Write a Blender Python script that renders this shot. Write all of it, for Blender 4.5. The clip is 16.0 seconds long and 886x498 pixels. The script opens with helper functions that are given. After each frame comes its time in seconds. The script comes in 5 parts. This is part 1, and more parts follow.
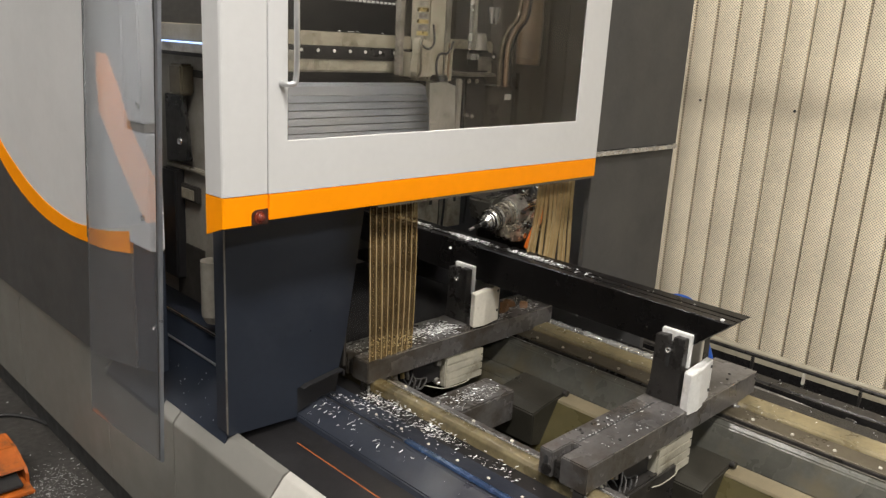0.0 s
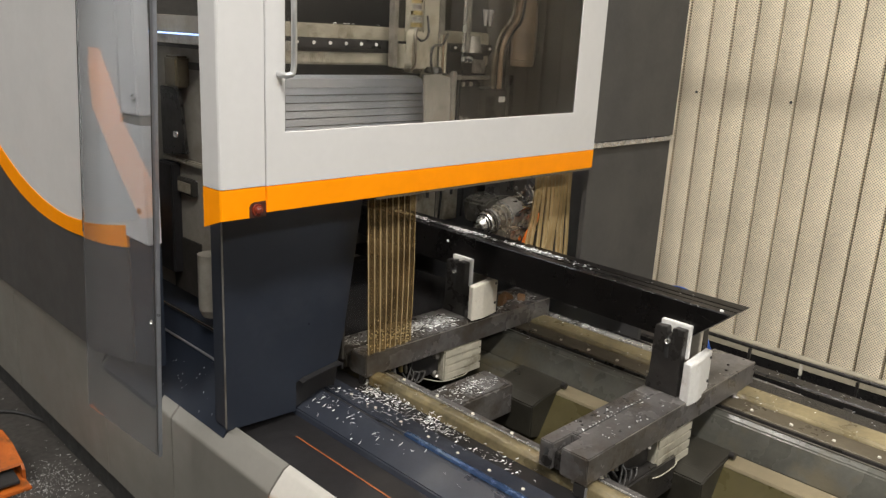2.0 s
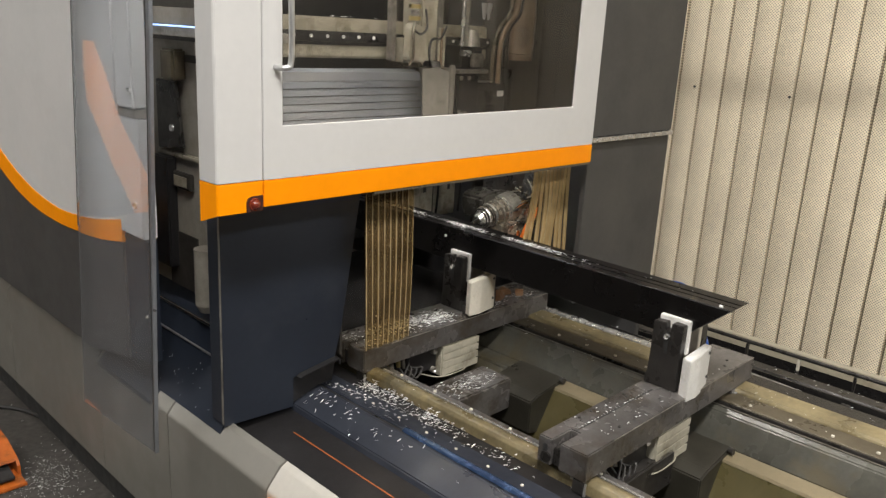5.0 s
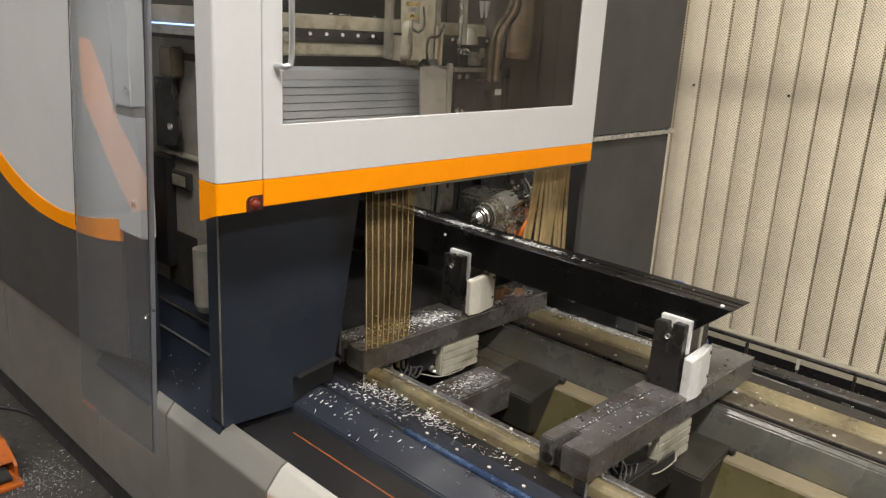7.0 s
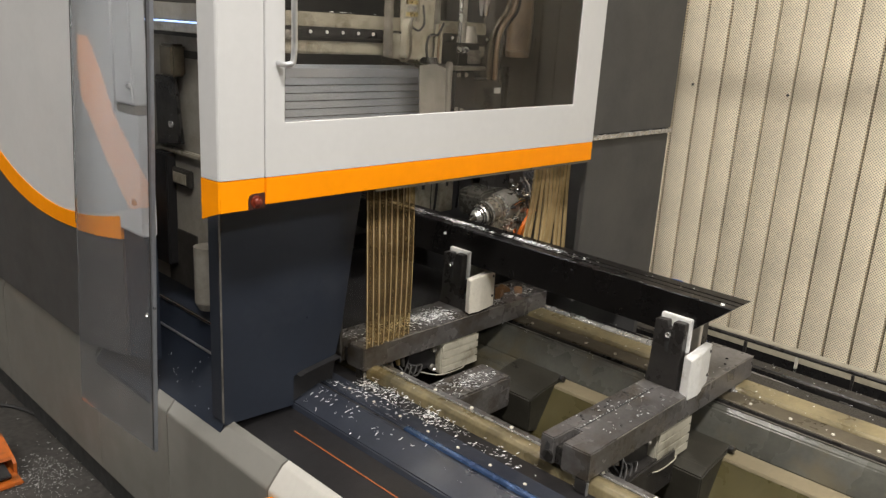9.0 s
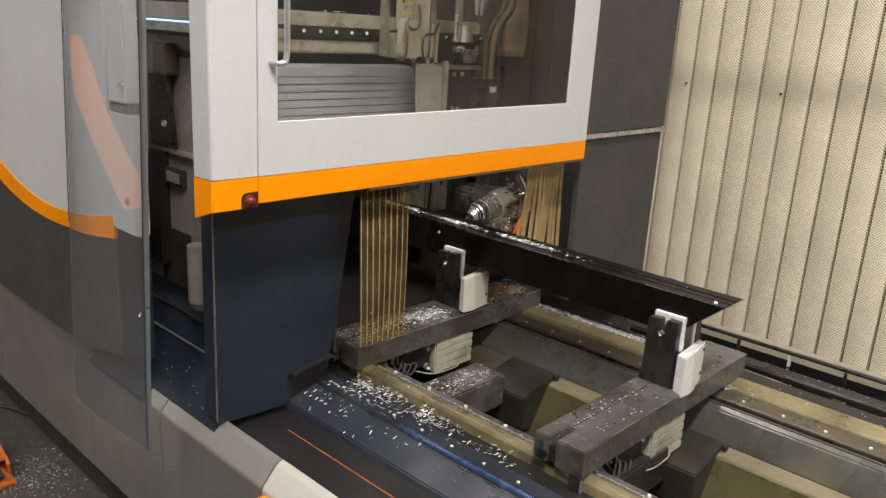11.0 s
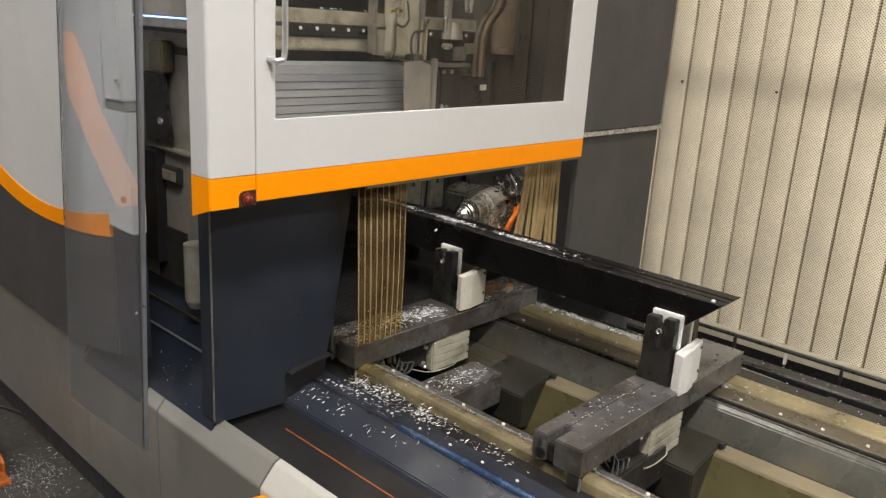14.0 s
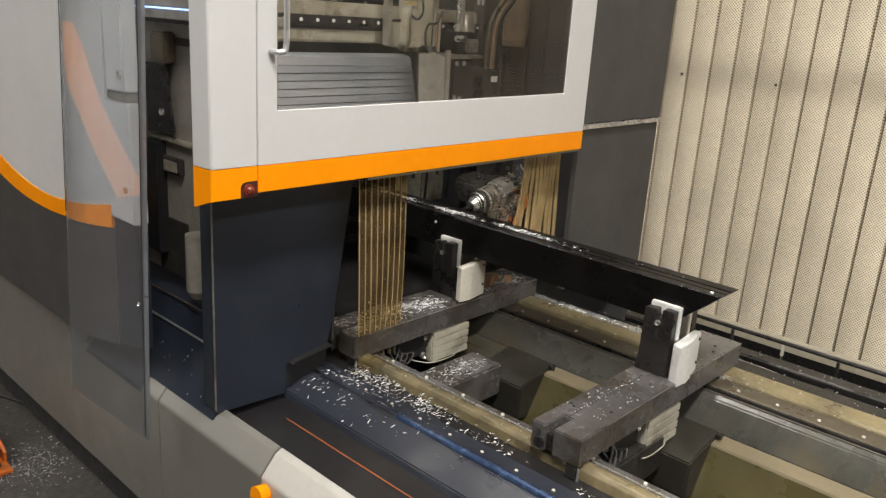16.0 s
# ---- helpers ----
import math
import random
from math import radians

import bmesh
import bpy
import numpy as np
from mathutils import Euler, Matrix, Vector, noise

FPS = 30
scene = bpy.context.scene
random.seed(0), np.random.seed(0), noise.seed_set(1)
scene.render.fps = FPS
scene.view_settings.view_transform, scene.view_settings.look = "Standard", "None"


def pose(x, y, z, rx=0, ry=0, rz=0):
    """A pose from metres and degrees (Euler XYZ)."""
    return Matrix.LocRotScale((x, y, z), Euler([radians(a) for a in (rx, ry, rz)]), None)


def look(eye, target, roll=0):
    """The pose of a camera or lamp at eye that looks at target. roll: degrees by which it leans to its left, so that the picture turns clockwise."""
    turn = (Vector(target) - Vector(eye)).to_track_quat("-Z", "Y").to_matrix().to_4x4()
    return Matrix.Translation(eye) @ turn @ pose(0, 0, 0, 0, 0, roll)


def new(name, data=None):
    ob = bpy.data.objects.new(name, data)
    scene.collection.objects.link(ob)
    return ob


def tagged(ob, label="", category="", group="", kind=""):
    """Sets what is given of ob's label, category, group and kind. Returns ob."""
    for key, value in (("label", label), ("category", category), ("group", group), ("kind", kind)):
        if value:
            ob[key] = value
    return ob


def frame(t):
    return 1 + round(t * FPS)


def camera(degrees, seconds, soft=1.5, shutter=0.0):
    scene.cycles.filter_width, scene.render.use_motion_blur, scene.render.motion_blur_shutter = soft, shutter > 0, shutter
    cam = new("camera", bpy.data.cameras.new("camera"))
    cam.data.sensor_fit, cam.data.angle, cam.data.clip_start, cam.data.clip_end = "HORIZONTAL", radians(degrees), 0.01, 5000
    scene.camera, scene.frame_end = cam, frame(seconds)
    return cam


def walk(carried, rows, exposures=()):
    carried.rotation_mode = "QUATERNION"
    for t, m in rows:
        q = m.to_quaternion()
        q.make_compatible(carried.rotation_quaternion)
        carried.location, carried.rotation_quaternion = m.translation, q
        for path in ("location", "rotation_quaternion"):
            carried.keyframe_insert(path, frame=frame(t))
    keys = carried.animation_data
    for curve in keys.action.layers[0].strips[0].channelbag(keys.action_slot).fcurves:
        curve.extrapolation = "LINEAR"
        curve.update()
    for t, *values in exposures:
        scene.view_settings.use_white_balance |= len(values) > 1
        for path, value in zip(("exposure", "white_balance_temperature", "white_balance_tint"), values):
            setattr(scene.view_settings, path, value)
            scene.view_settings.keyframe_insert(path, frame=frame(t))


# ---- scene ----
cam = camera(59.2, 16.0, 1.35)
PATH = [
    (0, (-0.834, -1.499, 1.566), (0.541, -0.142, 1.051), 3.2),
    (0.5, (-0.831, -1.492, 1.555), (0.546, -0.135, 1.04), 3.0),
    (1, (-0.828, -1.486, 1.555), (0.553, -0.136, 1.034), 3.0),
    (1.5, (-0.832, -1.483, 1.556), (0.551, -0.137, 1.031), 3.0),
    (2, (-0.837, -1.486, 1.556), (0.547, -0.142, 1.029), 3.0),
    (2.5, (-0.836, -1.486, 1.551), (0.549, -0.143, 1.023), 3.0),
    (3, (-0.834, -1.482, 1.549), (0.551, -0.14, 1.016), 3.1),
    (3.5, (-0.834, -1.477, 1.55), (0.552, -0.138, 1.015), 3.1),
    (4, (-0.834, -1.474, 1.554), (0.554, -0.137, 1.017), 3.1),
    (6.5, (-0.83, -1.467, 1.549), (0.563, -0.139, 1.007), 3.2),
    (7, (-0.832, -1.457, 1.552), (0.563, -0.131, 1.009), 3.2),
    (7.5, (-0.836, -1.453, 1.554), (0.56, -0.128, 1.012), 3.2),
    (8, (-0.837, -1.454, 1.553), (0.562, -0.132, 1.01), 3.2),
    (8.5, (-0.839, -1.451, 1.553), (0.562, -0.133, 1.006), 3.3),
    (9, (-0.841, -1.449, 1.552), (0.56, -0.13, 1.005), 3.4),
    (11.5, (-0.84, -1.454, 1.551), (0.57, -0.147, 1.002), 3.4),
    (12, (-0.842, -1.447, 1.552), (0.567, -0.14, 0.999), 3.5),
    (12.5, (-0.841, -1.449, 1.55), (0.572, -0.145, 0.999), 3.4),
    (13, (-0.84, -1.445, 1.552), (0.575, -0.143, 1.002), 3.4),
    (13.5, (-0.841, -1.443, 1.553), (0.575, -0.144, 1.002), 3.4),
    (14, (-0.843, -1.442, 1.55), (0.576, -0.145, 0.998), 3.5),
    (14.5, (-0.846, -1.438, 1.551), (0.572, -0.144, 0.988), 3.6),
    (15, (-0.845, -1.434, 1.549), (0.572, -0.142, 0.98), 3.7),
    (15.5, (-0.85, -1.442, 1.551), (0.567, -0.151, 0.979), 3.7),
    (16, (-0.854, -1.446, 1.552), (0.564, -0.157, 0.98), 3.7),
]
walk(cam, [(t, look(eye, target, roll)) for t, eye, target, roll in PATH])

# ---- world and light ----
world = bpy.data.worlds.new("hall_world")
scene.world = world
world.use_nodes = True
world.node_tree.nodes["Background"].inputs[0].default_value = (0.9, 0.92, 1.0, 1)
world.node_tree.nodes["Background"].inputs[1].default_value = 0.05
scene.view_settings.exposure = 0.0

WARM = (1.0, 0.97, 0.915)
LAMPS = [  # x, y, z, watts, length along x, length along y
    (-1.6, -4.8, 4.4, 80, 1.6, 0.5),
    (1.5, -4.6, 4.4, 120, 1.6, 0.5),
    (-1.1, -1.8, 4.5, 235, 1.6, 0.5),
    (0.9, 1.0, 5.3, 70, 1.6, 0.5),
    (-2.4, 2.8, 3.5, 105, 1.6, 0.5),
]


# ---- materials ----
def mat(name, base, rough=0.5, metal=0.0, var=0.12, scale=6.0, fine=0.06, fscale=60.0, bump=0.1, bscale=120.0,
        dirt=None, dirt_at=0.62, dscale=3.0, rvar=0.12, coat=0.0, spec=0.5, piece=0.0, oil=0.0):
    """A painted or worn surface: broad and fine variation, stains, uneven gloss and fine relief, in metres."""
    m = bpy.data.materials.new(name)
    m.use_nodes = True
    nt = m.node_tree
    n, l = nt.nodes, nt.links
    b = n["Principled BSDF"]
    geo = n.new("ShaderNodeNewGeometry")

    def noise_node(s, detail=5, rough_=0.6):
        k = n.new("ShaderNodeTexNoise")
        k.inputs["Scale"].default_value, k.inputs["Detail"].default_value = s, detail
        k.inputs["Roughness"].default_value = rough_
        l.new(geo.outputs["Position"], k.inputs["Vector"])
        return k.outputs["Fac"]

    def ramp(src, lo, hi, a, c):
        k = n.new("ShaderNodeMapRange")
        k.inputs[1].default_value, k.inputs[2].default_value = lo, hi
        k.inputs[3].default_value, k.inputs[4].default_value = a, c
        l.new(src, k.inputs[0])
        return k.outputs[0]

    def mult(x, y):
        k = n.new("ShaderNodeMath")
        k.operation = "MULTIPLY"
        l.new(x, k.inputs[0]), l.new(y, k.inputs[1])
        return k.outputs[0]

    big = noise_node(scale)
    small = noise_node(fscale, 3)
    f = mult(ramp(big, 0.3, 0.7, 1 - var, 1 + var), ramp(small, 0.3, 0.7, 1 - fine, 1 + fine))
    if piece:
        info = n.new("ShaderNodeObjectInfo")
        f = mult(f, ramp(info.outputs["Random"], 0, 1, 1 - piece, 1 + piece))
    hue = n.new("ShaderNodeVectorMath")
    hue.operation = "SCALE"
    hue.inputs[0].default_value = base
    l.new(f, hue.inputs["Scale"])
    col = hue.outputs[0]
    if dirt:
        mixn = n.new("ShaderNodeMix")
        mixn.data_type = "RGBA"
        l.new(ramp(noise_node(dscale, 8, 0.7), dirt_at - 0.06, dirt_at + 0.1, 0, 0.8), mixn.inputs[0])
        l.new(col, mixn.inputs[6])
        mixn.inputs[7].default_value = (*dirt, 1)
        col = mixn.outputs[2]
    dull = ramp(noise_node(scale * 2.3, 4), 0.3, 0.7, max(rough - rvar, 0.03), min(rough + rvar, 1))
    if oil:
        wet = noise_node(scale * 0.8, 4, 0.55)
        dark = n.new("ShaderNodeVectorMath")
        dark.operation = "SCALE"
        l.new(col, dark.inputs[0])
        l.new(ramp(wet, 0.36, 0.66, 1.08, 1 - oil), dark.inputs["Scale"])
        col = dark.outputs[0]
        dull = mult(dull, ramp(wet, 0.36, 0.66, 1.1, 0.6))
    l.new(col, b.inputs["Base Color"])
    l.new(dull, b.inputs["Roughness"])
    b.inputs["Metallic"].default_value = metal
    b.inputs["Coat Weight"].default_value = coat
    b.inputs["Specular IOR Level"].default_value = spec
    if bump:
        k = n.new("ShaderNodeBump")
        k.inputs["Strength"].default_value, k.inputs["Distance"].default_value = bump, 0.002
        l.new(noise_node(bscale, 3), k.inputs["Height"])
        l.new(k.outputs[0], b.inputs["Normal"])
    return m


def glass_mat(name, tint, rough=0.0, ior=1.45):
    m = bpy.data.materials.new(name)
    m.use_nodes = True
    b = m.node_tree.nodes["Principled BSDF"]
    b.inputs["Base Color"].default_value = (*tint, 1)
    b.inputs["Transmission Weight"].default_value = 1.0
    b.inputs["Roughness"].default_value, b.inputs["IOR"].default_value = rough, ior
    return m


def hazy(m, share):
    """Leaves a share of the light to a diffuse film on the pane, for dust and reflected haze."""
    m.node_tree.nodes["Principled BSDF"].inputs["Transmission Weight"].default_value = 1 - share
    return m


def glow(name, colour, strength):
    m = bpy.data.materials.new(name)
    m.use_nodes = True
    b = m.node_tree.nodes["Principled BSDF"]
    b.inputs["Base Color"].default_value = (0.8, 0.8, 0.8, 1)
    b.inputs["Emission Color"].default_value = (*colour, 1)
    b.inputs["Emission Strength"].default_value = strength
    return m


def perforated(name, base):
    """Painted sheet punched with fine holes, in rows set off by half a step, with a smeared stain at hand height."""
    m = mat(name, base, 0.45, 0, 0.10, 4, 0.06, 50, 0.05, 200, dirt=(0.50, 0.44, 0.33), dirt_at=0.68, dscale=5.5, piece=0.05)
    nt = m.node_tree
    n, l = nt.nodes, nt.links
    b = n["Principled BSDF"]
    old = b.inputs["Base Color"].links[0].from_socket
    geo = n.new("ShaderNodeNewGeometry")
    sep = n.new("ShaderNodeSeparateXYZ")
    l.new(geo.outputs["Position"], sep.inputs[0])

    def math_node(op, a, c):
        k = n.new("ShaderNodeMath")
        k.operation = op
        for i, v in enumerate((a, c)):
            if isinstance(v, (int, float)):
                k.inputs[i].default_value = v
            else:
                l.new(v, k.inputs[i])
        return k.outputs[0]

    step = 0.0128
    u = math_node("MULTIPLY", math_node("ADD", sep.outputs["Y"], sep.outputs["Z"]), 2 * math.pi / step)
    v = math_node("MULTIPLY", math_node("SUBTRACT", sep.outputs["Y"], sep.outputs["Z"]), 2 * math.pi / step)
    dots = math_node("ADD", math_node("COSINE", u, 0), math_node("COSINE", v, 0))
    hole = n.new("ShaderNodeMapRange")
    hole.inputs[1].default_value, hole.inputs[2].default_value = 0.55, 1.0
    l.new(dots, hole.inputs[0])
    band = math_node("POWER", 2.718, math_node("MULTIPLY", math_node("POWER", math_node("MULTIPLY", math_node("SUBTRACT", sep.outputs["Z"], 1.37), 12), 2), -1))
    k = n.new("ShaderNodeTexNoise")
    k.inputs["Scale"].default_value, k.inputs["Detail"].default_value = 5, 6
    l.new(geo.outputs["Position"], k.inputs["Vector"])
    smear = math_node("MULTIPLY", math_node("MULTIPLY", band, k.outputs["Fac"]), 0.7)
    for fac, tint in ((smear, (0.22, 0.18, 0.12, 1)), (math_node("MULTIPLY", hole.outputs[0], 0.78), (0.15, 0.12, 0.085, 1))):
        mixn = n.new("ShaderNodeMix")
        mixn.data_type = "RGBA"
        l.new(fac, mixn.inputs[0])
        l.new(old, mixn.inputs[6])
        mixn.inputs[7].default_value = tint
        old = mixn.outputs[2]
    l.new(old, b.inputs["Base Color"])
    return m


M_GREY = mat("light_grey_paint", (0.59, 0.583, 0.577), 0.42, 0, 0.03, 2, 0.015, 40, 0.04, 300, spec=0.4)
M_ORANGE = mat("orange_paint", (0.97, 0.305, 0.001), 0.45, 0, 0.04, 3, 0.02, 40, 0.04, 300, spec=0.12)
M_ANTH = mat("anthracite_paint", (0.058, 0.056, 0.055), 0.5, 0, 0.1, 2, 0.05, 60, 0.08, 300, spec=0.35)
M_NAVY = mat("blue_grey_paint", (0.0165, 0.021, 0.032), 0.38, 0, 0.15, 2, 0.05, 60, 0.08, 300, dirt=(0.028, 0.032, 0.042), dirt_at=0.6)
M_BASE = mat("beige_grey_paint", (0.163, 0.155, 0.137), 0.45, 0, 0.06, 2, 0.03, 40, 0.06, 200, dirt=(0.13, 0.115, 0.09), dirt_at=0.68)
M_CREAM = mat("pale_bed_colour", (0.43, 0.41, 0.372), 0.4, 0, 0.04, 3, 0.03, 50, 0.05, 200)
M_BLACK = mat("black_paint", (0.016, 0.015, 0.016), 0.38, 0, 0.25, 4, 0.15, 80, 0.1, 200)
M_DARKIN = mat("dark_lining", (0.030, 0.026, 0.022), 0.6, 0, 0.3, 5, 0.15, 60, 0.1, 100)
M_PROFILE = mat("black_anodised", (0.0065, 0.0058, 0.0056), 0.33, 0.0, 0.25, 4, 0.2, 90, 0.08, 250, spec=0.22)
M_STEEL = mat("worn_steel", (0.30, 0.28, 0.25), 0.42, 0.55, 0.2, 9, 0.15, 90, 0.15, 160, dirt=(0.10, 0.085, 0.07), dirt_at=0.56, dscale=7)
M_BAR = mat("oiled_grey_steel", (0.140, 0.131, 0.127), 0.30, 0.35, 0.22, 5, 0.16, 90, 0.22, 160, dirt=(0.085, 0.066, 0.046), dirt_at=0.55, dscale=8, oil=0.25)
M_BRIGHT = mat("bright_steel", (0.62, 0.61, 0.58), 0.26, 0.75, 0.12, 8, 0.08, 90, 0.06, 200)
M_SLAT = mat("slat_steel", (0.36, 0.375, 0.415), 0.34, 0.85, 0.05, 3, 0.03, 90, 0.0, 200, rvar=0.03)
M_CHROME = mat("chromed_steel", (0.85, 0.84, 0.80), 0.16, 1.0, 0.05, 9, 0.05, 90, 0.0, rvar=0.04)
# orange held darker for the shade on the pedal, with dirt blotches over it
M_PEDAL = mat("shaded_dirty_orange_paint", (0.42, 0.10, 0.012), 0.5, 0, 0.15, 9, 0.1, 60, 0.1, 200, dirt=(0.10, 0.05, 0.02), dirt_at=0.6, dscale=12)
M_STRAP = mat("brown_oily_steel", (0.100, 0.083, 0.056), 0.42, 0.2, 0.12, 8, 0.10, 70, 0.12, 140, oil=0.25)
M_PALE = mat("pale_machine_paint", (0.34, 0.31, 0.245), 0.42, 0, 0.12, 7, 0.07, 80, 0.12, 150, dirt=(0.15, 0.12, 0.075), dirt_at=0.57, dscale=9, oil=0.18)
M_RAIL = mat("bright_aluminium_trim", (0.50, 0.50, 0.51), 0.24, 0.85, 0.2, 14, 0.06, 90, 0.05, 200)
M_INNER = mat("inner_grey_paint", (0.245, 0.225, 0.195), 0.5, 0, 0.15, 4, 0.08, 60, 0.08, 150, dirt=(0.16, 0.14, 0.11), dirt_at=0.55, dscale=5)
M_EDGE = mat("grey_edge_metal", (0.26, 0.27, 0.29), 0.34, 0.6, 0.2, 5, 0.05, 60, 0.05, 150)
M_ALU = mat("brushed_aluminium", (0.60, 0.60, 0.60), 0.34, 0.85, 0.08, 5, 0.06, 90, 0.05, 200)
M_JAW = mat("dark_jaw_steel", (0.036, 0.033, 0.031), 0.40, 0.2, 0.2, 14, 0.15, 90, 0.15, 160, dirt=(0.075, 0.070, 0.062), dirt_at=0.64, dscale=12, oil=0.3)
M_WHITE = mat("white_plastic", (0.72, 0.71, 0.69), 0.5, 0, 0.06, 10, 0.05, 80, 0.1, 150, dirt=(0.45, 0.41, 0.33), dirt_at=0.64, dscale=14)
M_PLATE = mat("cream_plastic", (0.62, 0.58, 0.50), 0.5, 0, 0.08, 8, 0.05, 80, 0.1, 150, dirt=(0.35, 0.30, 0.22), dirt_at=0.63, dscale=12)
M_MOTOR = mat("pale_motor_paint", (0.46, 0.43, 0.35), 0.5, 0, 0.1, 9, 0.06, 80, 0.15, 150, dirt=(0.22, 0.19, 0.13), dirt_at=0.55, dscale=14, oil=0.25)
M_OLIVE = mat("oily_olive_steel", (0.235, 0.190, 0.103), 0.42, 0.05, 0.2, 7, 0.12, 70, 0.15, 140, dirt=(0.10, 0.082, 0.05), dirt_at=0.55, dscale=6, oil=0.3)
M_TROUGH = mat("oily_tray", (0.090, 0.075, 0.032), 0.38, 0.1, 0.1, 5, 0.06, 60, 0.08, 120, dirt=(0.09, 0.072, 0.035), dirt_at=0.62, dscale=4, oil=0.2)
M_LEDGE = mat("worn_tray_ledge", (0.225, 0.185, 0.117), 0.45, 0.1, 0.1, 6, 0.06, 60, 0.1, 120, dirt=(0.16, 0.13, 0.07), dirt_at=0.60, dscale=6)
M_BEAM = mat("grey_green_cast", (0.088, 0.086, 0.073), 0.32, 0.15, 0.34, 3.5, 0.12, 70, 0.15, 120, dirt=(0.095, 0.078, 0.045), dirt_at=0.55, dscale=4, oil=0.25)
M_OILCAST = mat("dark_oily_casting", (0.036, 0.033, 0.026), 0.45, 0.1, 0.25, 5, 0.1, 70, 0.15, 120, oil=0.3)
M_CAST = mat("grey_head_casting", (0.056, 0.052, 0.045), 0.36, 0.25, 0.3, 14, 0.15, 90, 0.25, 70, dirt=(0.03, 0.026, 0.021), dirt_at=0.56, dscale=16, oil=0.3)
M_COVER = mat("slate_cover", (0.024, 0.028, 0.040), 0.50, 0.0, 0.15, 5, 0.10, 70, 0.08, 160, dirt=(0.042, 0.044, 0.052), dirt_at=0.62, dscale=9, oil=0.2)
M_WET = mat("wet_black_plastic", (0.016, 0.015, 0.015), 0.16, 0, 0.2, 8, 0.1, 80, 0.2, 90, rvar=0.1)
M_HEAD = mat("oily_head_casting", (0.36, 0.315, 0.25), 0.26, 0.7, 0.3, 18, 0.15, 90, 0.3, 60, dirt=(0.045, 0.038, 0.03), dirt_at=0.58, dscale=22)
M_RUBBER = mat("black_rubber", (0.020, 0.019, 0.019), 0.55, 0, 0.2, 8, 0.1, 80, 0.1, 150)
M_BELLOWS = mat("brown_black_cloth", (0.030, 0.024, 0.019), 0.6, 0, 0.25, 6, 0.1, 60, 0.1, 120)
M_SEAL = mat("dark_seal", (0.03, 0.03, 0.03), 0.6, 0, 0.1)
M_BRASS = mat("brass_fitting", (0.52, 0.40, 0.18), 0.3, 0.9, 0.15, 12)
M_HOSE = mat("orange_hose", (0.55, 0.13, 0.015), 0.4, 0, 0.15, 12)
M_BLUEHOSE = mat("blue_hose", (0.02, 0.09, 0.42), 0.4, 0, 0.12, 12)
M_TAN = mat("tan_cylinder", (0.20, 0.135, 0.085), 0.45, 0.0, 0.2, 7, 0.1, 60, 0.15, 90, dirt=(0.09, 0.06, 0.04), dirt_at=0.55, dscale=9)
M_RED = mat("red_button", (0.16, 0.022, 0.010), 0.3, 0, 0.1, 30, coat=0.4)
M_RECESS = mat("dark_red_plastic", (0.055, 0.016, 0.010), 0.45, 0, 0.1, 30)
M_FLOOR = mat("oily_concrete", (0.046, 0.042, 0.0385), 0.5, 0, 0.35, 1.6, 0.45, 38, 0.5, 60, dirt=(0.035, 0.031, 0.027), dirt_at=0.55, dscale=2.2)
M_WALL = perforated("perforated_sheet", (0.93, 0.82, 0.632))
M_SKIRT = mat("beige_skirting", (0.46, 0.41, 0.31), 0.5, 0, 0.1, 4, 0.05, 40, dirt=(0.25, 0.20, 0.13), dirt_at=0.6)
# blue base colour stands in for the LED's reflection in the rail groove
M_BLUEGLINT = mat("blue_led_reflection", (0.034, 0.066, 0.145), 0.22, 0.5, 0.2, 20)
M_LINE = mat("faded_orange_line", (0.30, 0.085, 0.025), 0.5, 0, 0.2, 20)
M_AMBER = mat("amber_plastic", (0.165, 0.083, 0.034), 0.35, 0, 0.2, 30)
M_GROOVE = mat("sheet_seam", (0.20, 0.17, 0.11), 0.6, 0, 0.12, 6)
M_HALL = mat("hall_plaster", (0.26, 0.25, 0.235), 0.8, 0, 0.1, 1.0, 0.05, 20)
M_CEIL = mat("hall_ceiling", (0.40, 0.39, 0.37), 0.8, 0, 0.1, 1.0, 0.05, 20)
M_CHIP = mat("aluminium_swarf", (0.95, 0.95, 0.95), 0.36, 0.25, 0.1, 30, 0.1, 200, 0.0)
M_GLASS = glass_mat("window_glass", (0.90, 0.88, 0.84), 0.0, 1.28)
# bluish tint and diffuse share imitate cool reflections in the sheet, besides dust
M_SHEET = hazy(glass_mat("clear_sheet", (0.568, 0.586, 0.612), 0.02, 1.5), 0.042)
M_LED = glow("led_strip", (0.30, 0.50, 1.0), 1.6)
M_LAMP = glow("lamp_tube", (1.0, 0.95, 0.86), 8.0)


